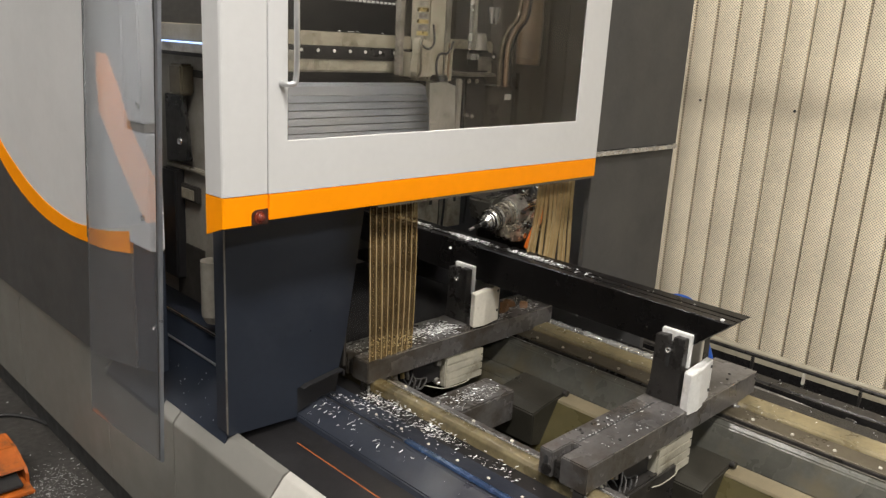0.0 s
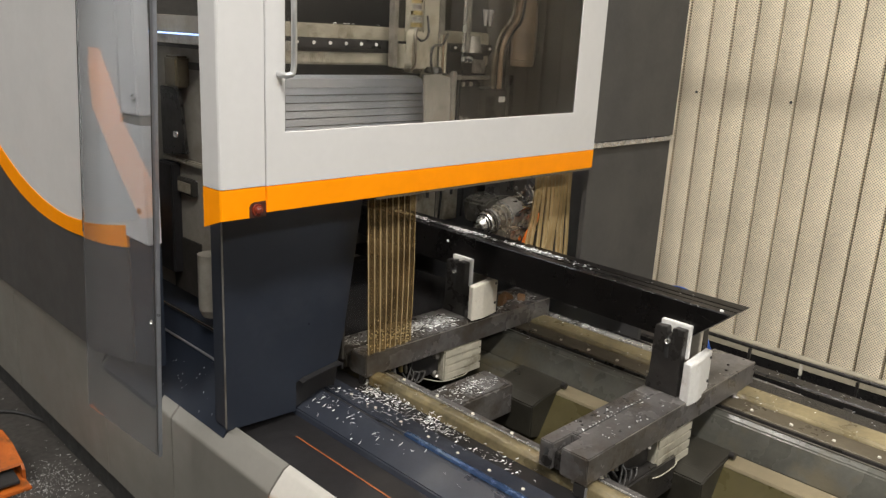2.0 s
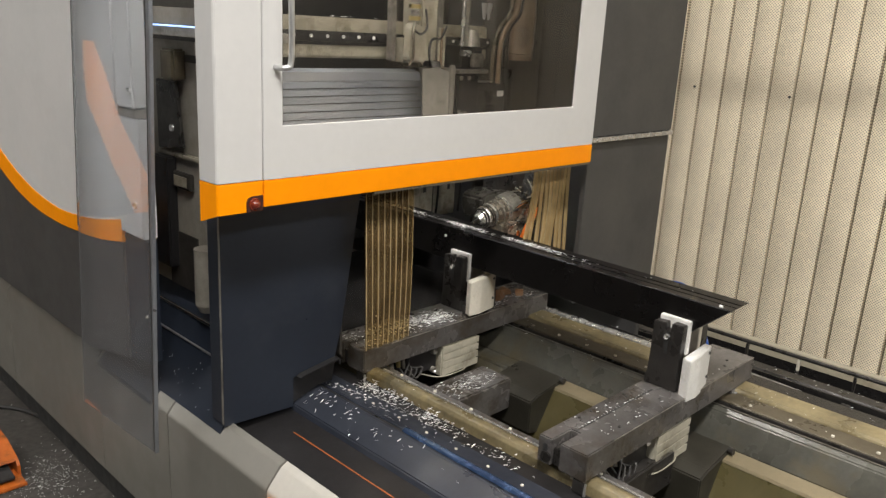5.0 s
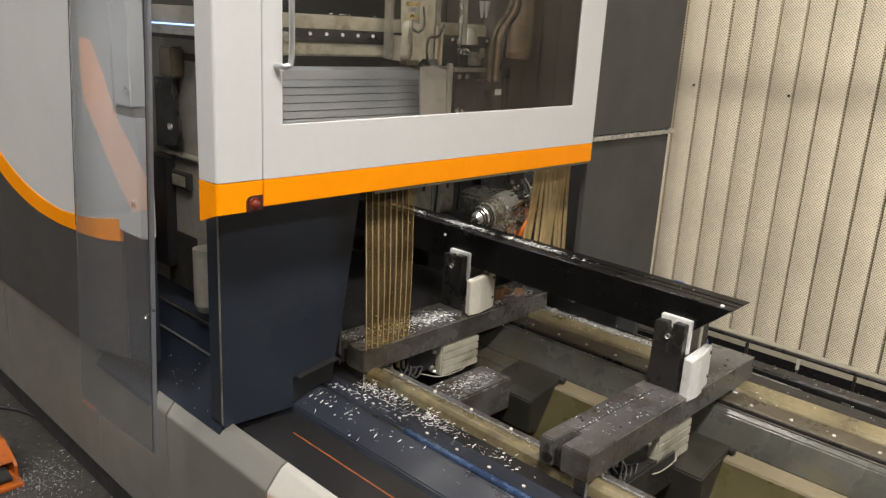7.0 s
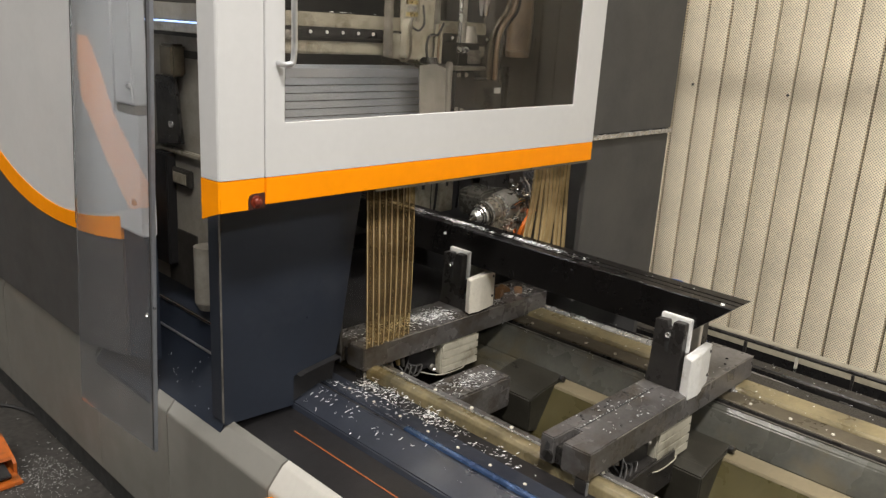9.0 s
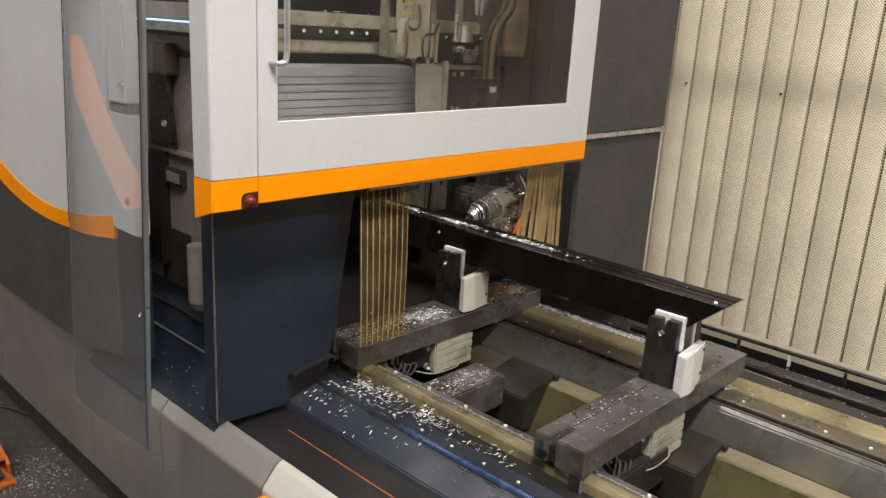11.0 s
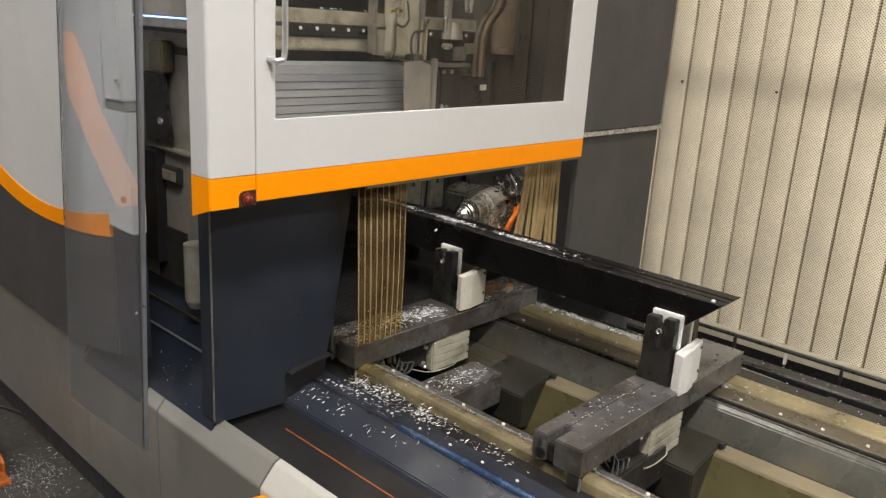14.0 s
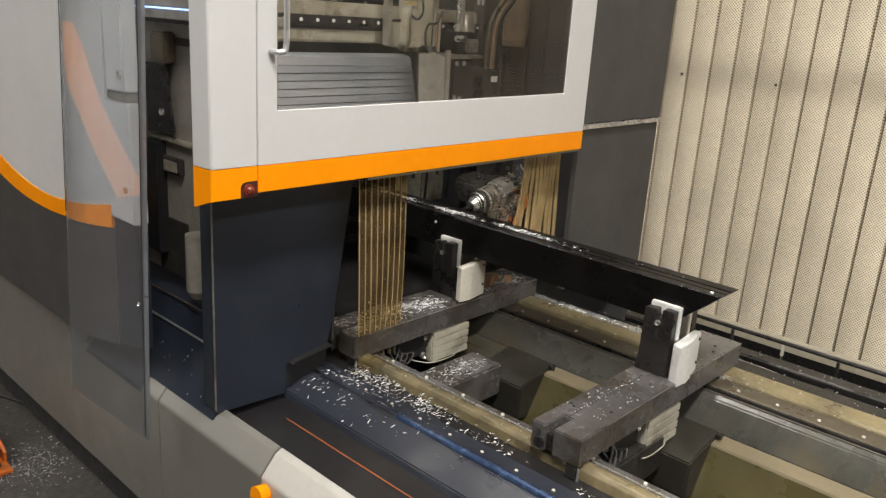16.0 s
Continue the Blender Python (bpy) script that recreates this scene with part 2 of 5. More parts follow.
def curtain_mat(name, low, high, tint):
    m = bpy.data.materials.new(name)
    m.use_nodes = True
    nt = m.node_tree
    n, l = nt.nodes, nt.links
    b = n["Principled BSDF"]
    b.inputs["Base Color"].default_value = (*tint, 1)
    b.inputs["Roughness"].default_value = 0.28
    b.inputs["IOR"].default_value = 1.4
    clear = n.new("ShaderNodeBsdfTransparent")
    clear.inputs[0].default_value = (0.88, 0.80, 0.60, 1)
    k = n.new("ShaderNodeTexNoise")
    k.inputs["Scale"].default_value, k.inputs["Detail"].default_value = 14, 6
    r = n.new("ShaderNodeMapRange")
    r.inputs[1].default_value, r.inputs[2].default_value = 0.3, 0.75
    r.inputs[3].default_value, r.inputs[4].default_value = low, high
    mixn = n.new("ShaderNodeMixShader")
    geo = n.new("ShaderNodeNewGeometry")
    l.new(geo.outputs["Position"], k.inputs["Vector"])
    l.new(k.outputs["Fac"], r.inputs[0])
    l.new(r.outputs[0], mixn.inputs[0])
    l.new(clear.outputs[0], mixn.inputs[1])
    l.new(b.outputs[0], mixn.inputs[2])
    l.new(mixn.outputs[0], n["Material Output"].inputs["Surface"])
    return m


M_CURTAIN = curtain_mat("amber_pvc", 0.05, 0.18, (0.36, 0.25, 0.13))
M_CURTAIN_OLD = curtain_mat("clouded_amber_pvc", 0.42, 0.72, (0.46, 0.335, 0.165))
M_BEAD = curtain_mat("pale_pvc_edge", 0.35, 0.62, (0.58, 0.48, 0.30))


# ---- mesh helpers ----
def link(name, bm, material, parent=None, label="", smooth=False):
    me = bpy.data.meshes.new(name)
    bmesh.ops.recalc_face_normals(bm, faces=bm.faces)
    if smooth:
        for f in bm.faces:
            f.smooth = True
    bm.to_mesh(me)
    bm.free()
    if smooth:
        me.set_sharp_from_angle(angle=radians(40))
    me.materials.append(material)
    ob = new(name, me)
    if parent:
        ob.parent = parent
        ob.matrix_parent_inverse = parent.matrix_world.inverted()
    if label:
        tagged(ob, label)
    return ob


def part(name, bm, material, parent, label="", smooth=False):
    return link(name, bm, material, parent, label, smooth)


def thing(name, at, label, category, group=""):
    ob = new(name)
    ob.location = at
    ob.empty_display_size = 0.05
    bpy.context.view_layer.update()
    return tagged(ob, label, category, group)


def bevel(bm, width, segments=2):
    if width > 0:
        bmesh.ops.bevel(bm, geom=list(bm.edges), offset=width, segments=segments, affect="EDGES", clamp_overlap=True)
    return bm


def box(x0, x1, y0, y1, z0, z1, r=0.002, bm=None):
    b = bmesh.new()
    bmesh.ops.create_cube(b, size=1)
    for v in b.verts:
        v.co = Vector(((x0 + x1) / 2 + v.co.x * (x1 - x0), (y0 + y1) / 2 + v.co.y * (y1 - y0), (z0 + z1) / 2 + v.co.z * (z1 - z0)))
    bevel(b, r, 2)
    return merge(bm, b)


def merge(bm, b):
    if bm is None:
        return b
    me = bpy.data.meshes.new("tmp")
    b.to_mesh(me)
    b.free()
    bm.from_mesh(me)
    bpy.data.meshes.remove(me)
    return bm


def prism(points, axis, a, c, r=0.0, bm=None):
    """An outline pushed along an axis from a to c. The outline is in (x, z) for y, (x, y) for z, (y, z) for x."""
    b = bmesh.new()
    put = {"x": lambda p, w: (w, p[0], p[1]), "y": lambda p, w: (p[0], w, p[1]), "z": lambda p, w: (p[0], p[1], w)}[axis]
    low = [b.verts.new(put(p, a)) for p in points]
    top = [b.verts.new(put(p, c)) for p in points]
    b.faces.new(low)
    b.faces.new(list(reversed(top)))
    for i in range(len(points)):
        j = (i + 1) % len(points)
        b.faces.new((low[i], top[i], top[j], low[j]))
    bmesh.ops.recalc_face_normals(b, faces=b.faces)
    bevel(b, r, 2)
    return merge(bm, b)


def rod(p0, p1, radius, seg=12, r2=None, bm=None):
    b = bmesh.new()
    p0, p1 = Vector(p0), Vector(p1)
    bmesh.ops.create_cone(b, cap_ends=True, segments=seg, radius1=radius, radius2=radius if r2 is None else r2, depth=(p1 - p0).length)
    m = Matrix.Translation((p0 + p1) / 2) @ (p1 - p0).to_track_quat("Z", "Y").to_matrix().to_4x4()
    bmesh.ops.transform(b, matrix=m, verts=b.verts)
    return merge(bm, b)


def hose(points, radius, seg=8, steps=6, bm=None):
    """A round hose through the points, rounded by a spline."""
    pts = [Vector(p) for p in points]
    pts = [2 * pts[0] - pts[1]] + pts + [2 * pts[-1] - pts[-2]]
    path = []
    for i in range(1, len(pts) - 2):
        p0, p1, p2, p3 = pts[i - 1:i + 3]
        for s in range(steps):
            u = s / steps
            path.append(0.5 * (2 * p1 + (p2 - p0) * u + (2 * p0 - 5 * p1 + 4 * p2 - p3) * u ** 2 + (3 * p1 - p0 - 3 * p2 + p3) * u ** 3))
    path.append(pts[-2])
    b = bmesh.new()
    rings, side = [], None
    for i, p in enumerate(path):
        d = (path[min(i + 1, len(path) - 1)] - path[max(i - 1, 0)]).normalized()
        side = d.orthogonal() if side is None else side - d * side.dot(d)
        side.normalize()
        up = d.cross(side)
        rings.append([b.verts.new(p + radius * (math.cos(2 * math.pi * k / seg) * side + math.sin(2 * math.pi * k / seg) * up)) for k in range(seg)])
    for a, c in zip(rings, rings[1:]):
        for k in range(seg):
            b.faces.new((a[k], a[(k + 1) % seg], c[(k + 1) % seg], c[k]))
    b.faces.new(rings[0]), b.faces.new(rings[-1])
    return merge(bm, b)


def bolt(at, axis, radius=0.007, height=0.005, bm=None):
    """A socket-head screw: a rounded head with a sunk hexagon."""
    b = bmesh.new()
    bmesh.ops.create_cone(b, cap_ends=True, segments=14, radius1=radius, radius2=radius * 0.88, depth=height)
    top = max(b.faces, key=lambda f: f.calc_center_median().z)
    r = bmesh.ops.inset_individual(b, faces=[top], thickness=radius * 0.4)
    bmesh.ops.translate(b, verts=top.verts, vec=(0, 0, -height * 0.6))
    q = Vector(axis).to_track_quat("Z", "Y").to_matrix().to_4x4()
    bmesh.ops.transform(b, matrix=Matrix.Translation(Vector(at) + Vector(axis).normalized() * height * 0.4) @ q, verts=b.verts)
    return merge(bm, b)


# ---- hall ----
def hall():
    me = bmesh.new()
    bmesh.ops.create_grid(me, x_segments=40, y_segments=40, size=1)
    for v in me.verts:
        v.co = Vector((v.co.x * 6.5 - 3.0, v.co.y * 9.0 + 0.5, 0))
    tagged(link("floor", me, M_FLOOR), "dark oily concrete workshop floor strewn with swarf", "floor", kind="structure")
    for name, b in (("wall_west", box(-9.6, -9.5, -8.6, 9.6, 0, 6, 0)), ("wall_south", box(-9.5, 3.2, -8.6, -8.5, 0, 6, 0)),
                    ("wall_north", box(-9.5, 3.2, 9.5, 9.6, 0, 6, 0)), ("wall_outer", box(3.2, 3.3, -8.6, 9.6, 0, 6, 0))):
        tagged(link(name, b, M_HALL), "plain painted hall wall", "wall", kind="structure")
    tagged(link("ceiling", box(-9.5, 3.2, -8.5, 9.5, 6, 6.1, 0), M_CEIL), "pale grey hall ceiling", "ceiling", kind="structure")


def corrugated_wall():
    """Upright pans of perforated sheet, with narrow sunk seams between them."""
    pitch, x0 = 0.1097, 2.70
    wall = tagged(new("wall_east"), "beige perforated corrugated metal wall cladding with stains", "wall", kind="structure")
    k0, k1 = -26, 22
    first = None
    for k in range(k0, k1):
        y = 0.296 + k * pitch
        outline = [(x0 + 0.020, y + 0.004), (x0 + 0.002, y + 0.006), (x0 - 0.003, y + 0.022), (x0 - 0.0075, y + pitch * 0.45),
                   (x0 - 0.003, y + pitch - 0.026), (x0 + 0.002, y + pitch - 0.006), (x0 + 0.020, y + pitch - 0.004), (x0 + 0.030, y + pitch * 0.5)]
        if first is None:
            b = prism([(p[0], p[1] - y) for p in outline], "z", 0.205, 3.2)
            me = bpy.data.meshes.new("pan")
            b.to_mesh(me)
            b.free()
            for f in me.polygons:
                f.use_smooth = abs(f.normal.z) < 0.5
            me.set_sharp_from_angle(angle=radians(60))
            me.materials.append(M_WALL)
            first = me
        ob = new("panel", first)
        ob.location = (0, y, 0)
        ob.parent = wall
    link("seam_backing", box(x0 + 0.022, x0 + 0.05, 0.296 + k0 * pitch, 0.296 + k1 * pitch, 0.2, 3.2, 0), M_GROOVE, wall)
    link("wall_trim", prism([(x0 - 0.016, 0.175), (x0 - 0.016, 0.226), (x0 - 0.008, 0.238), (x0 - 0.006, 0.238), (x0 - 0.006, 0.175)], "y", -2.5, 2.6), M_SKIRT, wall, "plain beige skirting strip")
    link("plinth", box(x0 - 0.018, x0 + 0.1, -2.5, 2.6, 0, 0.174, 0.003), M_WET, wall)
    for y, z in ((0.319, 1.359), (-0.128, 1.352), (-0.575, 1.352), (-0.80, 1.2), (0.66, 1.35)):
        link("screw", bolt((x0 - 0.006, y, z), (-1, 0, 0), 0.006, 0.005), M_SEAL, wall)


def ceiling_lamps():
    for x, y, z, watts, lx, ly in LAMPS:
        t = thing("ceiling_light", (x, y, z + 0.06), "long white ceiling light hanging over the machines", "lamp", "ceiling lights")
        part("housing", box(x - lx / 2 - 0.03, x + lx / 2 + 0.03, y - ly / 2 - 0.03, y + ly / 2 + 0.03, z + 0.03, z + 0.09, 0.01), M_GREY, t)
        part("diffuser", box(x - lx / 2, x + lx / 2, y - ly / 2, y + ly / 2, z + 0.018, z + 0.028, 0.002), M_LAMP, t)
        part("cable", rod((x, y, z + 0.09), (x, y, 6.0), 0.006, 6), M_SEAL, t)
        d = bpy.data.lights.new("hall_light", "AREA")
        d.shape, d.size, d.size_y, d.energy, d.color = "RECTANGLE", lx, ly, watts, WARM
        new("hall_light", d).location = (x, y, z)


hall()
corrugated_wall()
ceiling_lamps()


# ---- machine enclosure ----
SIDE = 0.01      # outer face of the side panels
TOP = 2.28


def smooth_line(points, steps=8):
    pts = [Vector((p[0], p[1], 0)) for p in points]
    pts = [2 * pts[0] - pts[1]] + pts + [2 * pts[-1] - pts[-2]]
    out = []
    for i in range(1, len(pts) - 2):
        p0, p1, p2, p3 = pts[i - 1:i + 3]
        for s in range(steps):
            u = s / steps
            q = 0.5 * (2 * p1 + (p2 - p0) * u + (2 * p0 - 5 * p1 + 4 * p2 - p3) * u ** 2 + (3 * p1 - p0 - 3 * p2 + p3) * u ** 3)
            out.append((q.x, q.y))
    out.append((pts[-2].x, pts[-2].y))
    return out


def side_wall(m):
    """The long side: light upper panel, a sweeping orange stripe, a dark lower panel, and the base below."""
    low = smooth_line([(0.50, 0.972), (0.65, 0.948), (0.80, 0.935), (0.97, 0.928), (1.17, 0.940), (1.38, 0.985), (1.60, 1.077), (1.85, 1.245), (2.05, 1.45)])
    up = smooth_line([(0.50, 1.033), (0.65, 1.003), (0.79, 0.984), (0.96, 0.975), (1.16, 0.996), (1.36, 1.049), (1.58, 1.145), (1.80, 1.305), (1.99, 1.50)])
    part("side_panel", prism(up + [(2.25, 1.9), (2.25, TOP), (0.50, TOP)], "x", SIDE, SIDE + 0.03), M_GREY, m, "light grey upper side panel")
    part("stripe", prism(up + list(reversed(low)), "x", SIDE - 0.002, SIDE + 0.03), M_ORANGE, m, "sweeping orange stripe")
    part("lower_side_panel", prism([(3.2, 0.585), (3.2, 1.5), (2.05, 1.45)] + list(reversed(low))[1:] + [(0.50, 0.641), (0.764, 0.587), (0.80, 0.585)], "x", SIDE, SIDE + 0.03), M_ANTH, m, "anthracite lower side panel")
    part("rear_side_panel", prism([(2.255, 1.91), (2.055, 1.455), (3.2, 1.505), (3.2, TOP), (2.255, TOP)], "x", SIDE, SIDE + 0.03), M_GREY, m)
    strip = part("cover_strip", box(SIDE - 0.010, SIDE + 0.03, 0.377, 0.468, 1.330, TOP, 0.004), M_GREY, m, "narrow light grey cover strip")
    part("screw", bolt((SIDE - 0.010, 0.390, 1.374), (-1, 0, 0), 0.009, 0.006), M_BRIGHT, strip)
    part("strip_end", box(SIDE - 0.004, SIDE + 0.03, 0.377, 0.480, 1.306, 1.3295, 0.003), M_INNER, strip, "dull grey end of the strip")
    lower = part("cover_strip", box(SIDE - 0.004, SIDE + 0.03, 0.368, 0.4975, 1.005, 1.3055, 0.003), M_GREY, m, "narrow light grey cover strip")
    part("screw", bolt((SIDE - 0.004, 0.402, 1.09), (-1, 0, 0), 0.009, 0.006), M_BRIGHT, lower)
    part("lower_strip", prism([(0.372, 0.668), (0.372, 1.0), (0.496, 1.0), (0.496, 0.642)], "x", SIDE + 0.004, SIDE + 0.03, 0.002), M_NAVY, m)
    # base
    outline = [(0.04, 0.135), (0.04, 0.490), (0.0415, 0.508), (0.047, 0.526), (0.056, 0.543), (0.068, 0.557), (0.082, 0.567), (0.098, 0.572), (0.098, 0.545), (0.07, 0.49), (0.07, 0.135)]
    fold = [(0.04, 0.135), (0.04, 0.512), (0.0425, 0.518), (0.080, 0.562), (0.098, 0.570), (0.098, 0.545), (0.07, 0.50), (0.07, 0.135)]
    part("base_panel", prism(fold, "y", -0.113, 0.362, 0.0015), M_BASE, m, "beige-grey painted base panel")
    part("base_panel", prism(fold, "y", 0.365, 0.8195, 0.0015), M_BASE, m, "beige-grey painted base panel")
    for a, c in ((0.82, 1.645), (1.648, 3.2)):
        part("base_panel", prism(outline, "y", a, c), M_BASE, m, "beige-grey painted base panel", True)
    # same fold as the base panels, in a lighter colour
    part("bed_panel", prism(fold, "y", -2.6, -0.116, 0.0015), M_CREAM, m, "pale bed panel")
    # black board close behind the base's lower edge makes the dark shadow band
    part("toe_board", box(0.078, 0.095, -2.6, 3.2, 0.0, 0.2, 0), M_SEAL, m, "black board standing for the shadow under the base")
    for y in (-1.4, -0.25, 0.8, 1.9, 3.0):
        part("levelling_foot", rod((0.13, y, 0.0), (0.13, y, 0.19), 0.022), M_STEEL, m)
    part("knob", rod((0.0395, -0.137, 0.485), (0.012, -0.137, 0.487), 0.020, 20, 0.023), M_ORANGE, m, "orange plastic knob", True)


def clear_sheet(m):
    """The clear plastic guard that slides along the side, with its metal edge."""
    sheet = part("guard_sheet", prism([(0.30, 0.45), (0.225, 1.62), (0.20, 2.1), (0.61, 2.1), (0.645, 1.62), (0.77, 0.415)], "x", -0.026, -0.020), M_SHEET, m, "clear plastic guard sheet")
    sheet.visible_shadow = False
    part("edge_profile", prism([(0.298, 0.448), (0.182, 2.1), (0.203, 2.1), (0.303, 0.452)], "x", -0.028, -0.018, 0.0015), M_EDGE, sheet, "dull metal edge strip")
    part("edge_seal", prism([(0.3035, 0.450), (0.2035, 2.1), (0.2105, 2.1), (0.3105, 0.450)], "x", -0.0265, -0.0195), M_SEAL, sheet, "black rubber edge seal")
    part("rear_edge", prism([(0.712, 0.975), (0.645, 1.62), (0.61, 2.1), (0.614, 2.1), (0.649, 1.62), (0.716, 0.975)], "x", -0.027, -0.019), M_SEAL, sheet, "dark rear edge")
    part("screw", bolt((-0.029, 0.300, 0.83), (-1, 0, 0), 0.005, 0.004), M_BRIGHT, sheet)


def front(m):
    # corner post with its slanted side
    post = part("corner_post", prism([(0.0, 0.004), (0.004, 0.0), (0.1125, 0.0), (0.1125, 0.03), (0.02, 0.03), (0.008, 0.068), (-0.003, 0.068)], "z", 1.2115, TOP, 0.0012), M_GREY, m, "light grey folded corner post")
    b = prism([(0.0, 0.004), (0.004, 0.0), (0.1125, 0.0), (0.1125, 0.03), (0.02, 0.03), (0.008, 0.068), (-0.003, 0.068)], "z", 1.143, 1.2105, 0.0)
    for v in b.verts:
        if v.co.y > 0.04 and v.co.z < 1.16:
            v.co.z -= 0.024
    part("stripe", b, M_ORANGE, post, "orange foot of the post")
    notch = [(0.0705, 1.1425), (0.0705, 1.166), (0.074, 1.174), (0.082, 1.1775), (0.1125, 1.1785), (0.1125, 1.1425)]
    plate = part("latch_plate", prism(notch, "y", -0.0022, 0.002, 0.0008), M_RECESS, post, "dark red latch recess")
    part("latch_ring", rod((0.090, -0.0022, 1.1595), (0.090, -0.006, 1.1595), 0.0145, 24, 0.0135), M_RED, plate, "", True)
    b = bmesh.new()
    bmesh.ops.create_uvsphere(b, u_segments=20, v_segments=10, radius=0.0105)
    for v in b.verts:
        v.co = Vector((0.090 + v.co.x, -0.006 + v.co.y * 0.8, 1.1595 + v.co.z))
    part("latch_button", b, M_RED, plate, "red latch button", True)
    # the door with its window
    x0, x1, wx0, wx1, wz0, wz1 = 0.1155, 1.398, 0.166, 1.264, 1.329, 2.05
    b = bmesh.new()
    outer, inner = [(x0, 1.2105), (x1, 1.2105), (x1, TOP), (x0, TOP)], [(wx0, wz0), (wx1, wz0 + 0.009), (wx1, wz1), (wx0, wz1)]
    rings = [[b.verts.new((p[0], y, p[1])) for p in ring] for y in (0.0, 0.008) for ring in (outer, inner)]
    for k in range(4):
        j = (k + 1) % 4
        for a, c in ((0, 1), (2, 3), (0, 2), (1, 3)):
            b.faces.new((rings[a][k], rings[a][j], rings[c][j], rings[c][k]))
    bmesh.ops.recalc_face_normals(b, faces=b.faces)
    bevel(b, 0.0012, 2)
    door = part("door", b, M_GREY, m, "light grey door with an orange lower edge and a wide window")
    part("stripe", box(x0, x1, -0.0004, 0.0085, 1.150, 1.2100, 0.0015), M_ORANGE, door, "orange lower edge")
    pane = part("window_pane", prism([(wx0 + 0.001, wz0 + 0.001), (wx1 - 0.001, wz0 + 0.010), (wx1 - 0.001, wz1 - 0.001), (wx0 + 0.001, wz1 - 0.001)], "y", 0.0015, 0.0065), M_GLASS, door, "slightly smoky window pane")
    pane.visible_shadow = False
    part("gasket", box(wx0, wx1, 0.009, 0.014, wz0 - 0.010, wz0 - 0.002, 0.001), M_SEAL, door)
    part("door_return", box(x0, x1, 0.009, 0.05, 1.150, 1.156, 0.001), M_BRASS, door, "dull brown sealing lip")
    part("sealing_lip", box(0.44, x1 - 0.004, 0.0005, 0.0065, 1.1425, 1.1497, 0.001), M_STRAP, door, "brown sealing lip")
    hx = 0.168
    part("handle", hose([(0.148, 0.0, 1.457), (0.148, -0.020, 1.456), (0.156, -0.029, 1.457), (hx, -0.030, 1.476), (hx, -0.030, 1.62), (hx, -0.030, 1.85), (0.160, -0.029, 1.875), (0.148, 0.0, 1.88)], 0.0064, 12, 5), M_ALU, door, "brushed steel bow handle", True)
    # folded dark cover under the door
    pts = [(0.072, 0.566), (0.279, 0.556), (0.279, 0.640), (0.415, 0.656), (0.438, 0.747), (0.500, 1.149), (0.072, 1.149)]
    cover = part("front_cover", prism(pts, "y", 0.12, 0.128, 0.001), M_NAVY, m, "dark blue-grey folded sheet cover")
    part("cover_flange", box(0.070, 0.080, 0.1275, 0.175, 0.574, 1.149, 0.001), M_NAVY, cover)
    part("cover_lip", box(0.0685, 0.0699, 0.1175, 0.125, 0.574, 1.149, 0.0004), M_STEEL, cover, "worn bright edge")
    part("cover_side", prism([(0.129, 0.66), (0.129, 1.149), (0.55, 1.149), (0.55, 0.66)], "x", 0.440, 0.448, 0), M_DARKIN, cover)
    part("catch", prism([(0.285, 0.644), (0.300, 0.650), (0.415, 0.667), (0.421, 0.664), (0.421, 0.648), (0.417, 0.648), (0.415, 0.662), (0.300, 0.6455)], "y", 0.098, 0.119, 0.0006), M_BLACK, cover, "folded lip")
    # black sheet added behind the cover, for the shaded cavity below its lip
    part("wiper_flap", prism([(0.286, 0.5565), (0.372, 0.5855), (0.408, 0.588), (0.420, 0.584), (0.432, 0.655), (0.286, 0.655)], "y", 0.136, 0.144, 0.001), M_BLACK, cover, "black flap standing for dark rubber and shade under the lip")
    # dark panel beyond the door, in two heights with a bright joint rail
    side = part("end_panel", box(1.40, 1.985, 0.032, 0.06, 1.226, TOP, 0.002), M_ANTH, m, "anthracite end panel")
    part("end_panel", box(1.440, 1.985, 0.040, 0.06, 0.62, 1.207, 0.002), M_ANTH, m, "anthracite end panel")
    part("joint_rail", box(1.40, 1.985, 0.022, 0.060, 1.2085, 1.2245, 0.002), M_RAIL, m, "bright aluminium joint rail")
    part("end_side", box(1.955, 1.985, 0.061, 2.2, 0.30, TOP, 0.002), M_ANTH, m)
    part("roof", box(0.0, 1.985, 0.0, 3.2, TOP + 0.001, TOP + 0.03, 0.002), M_GREY, m, "light grey roof")
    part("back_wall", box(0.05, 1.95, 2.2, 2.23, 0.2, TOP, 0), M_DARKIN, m)


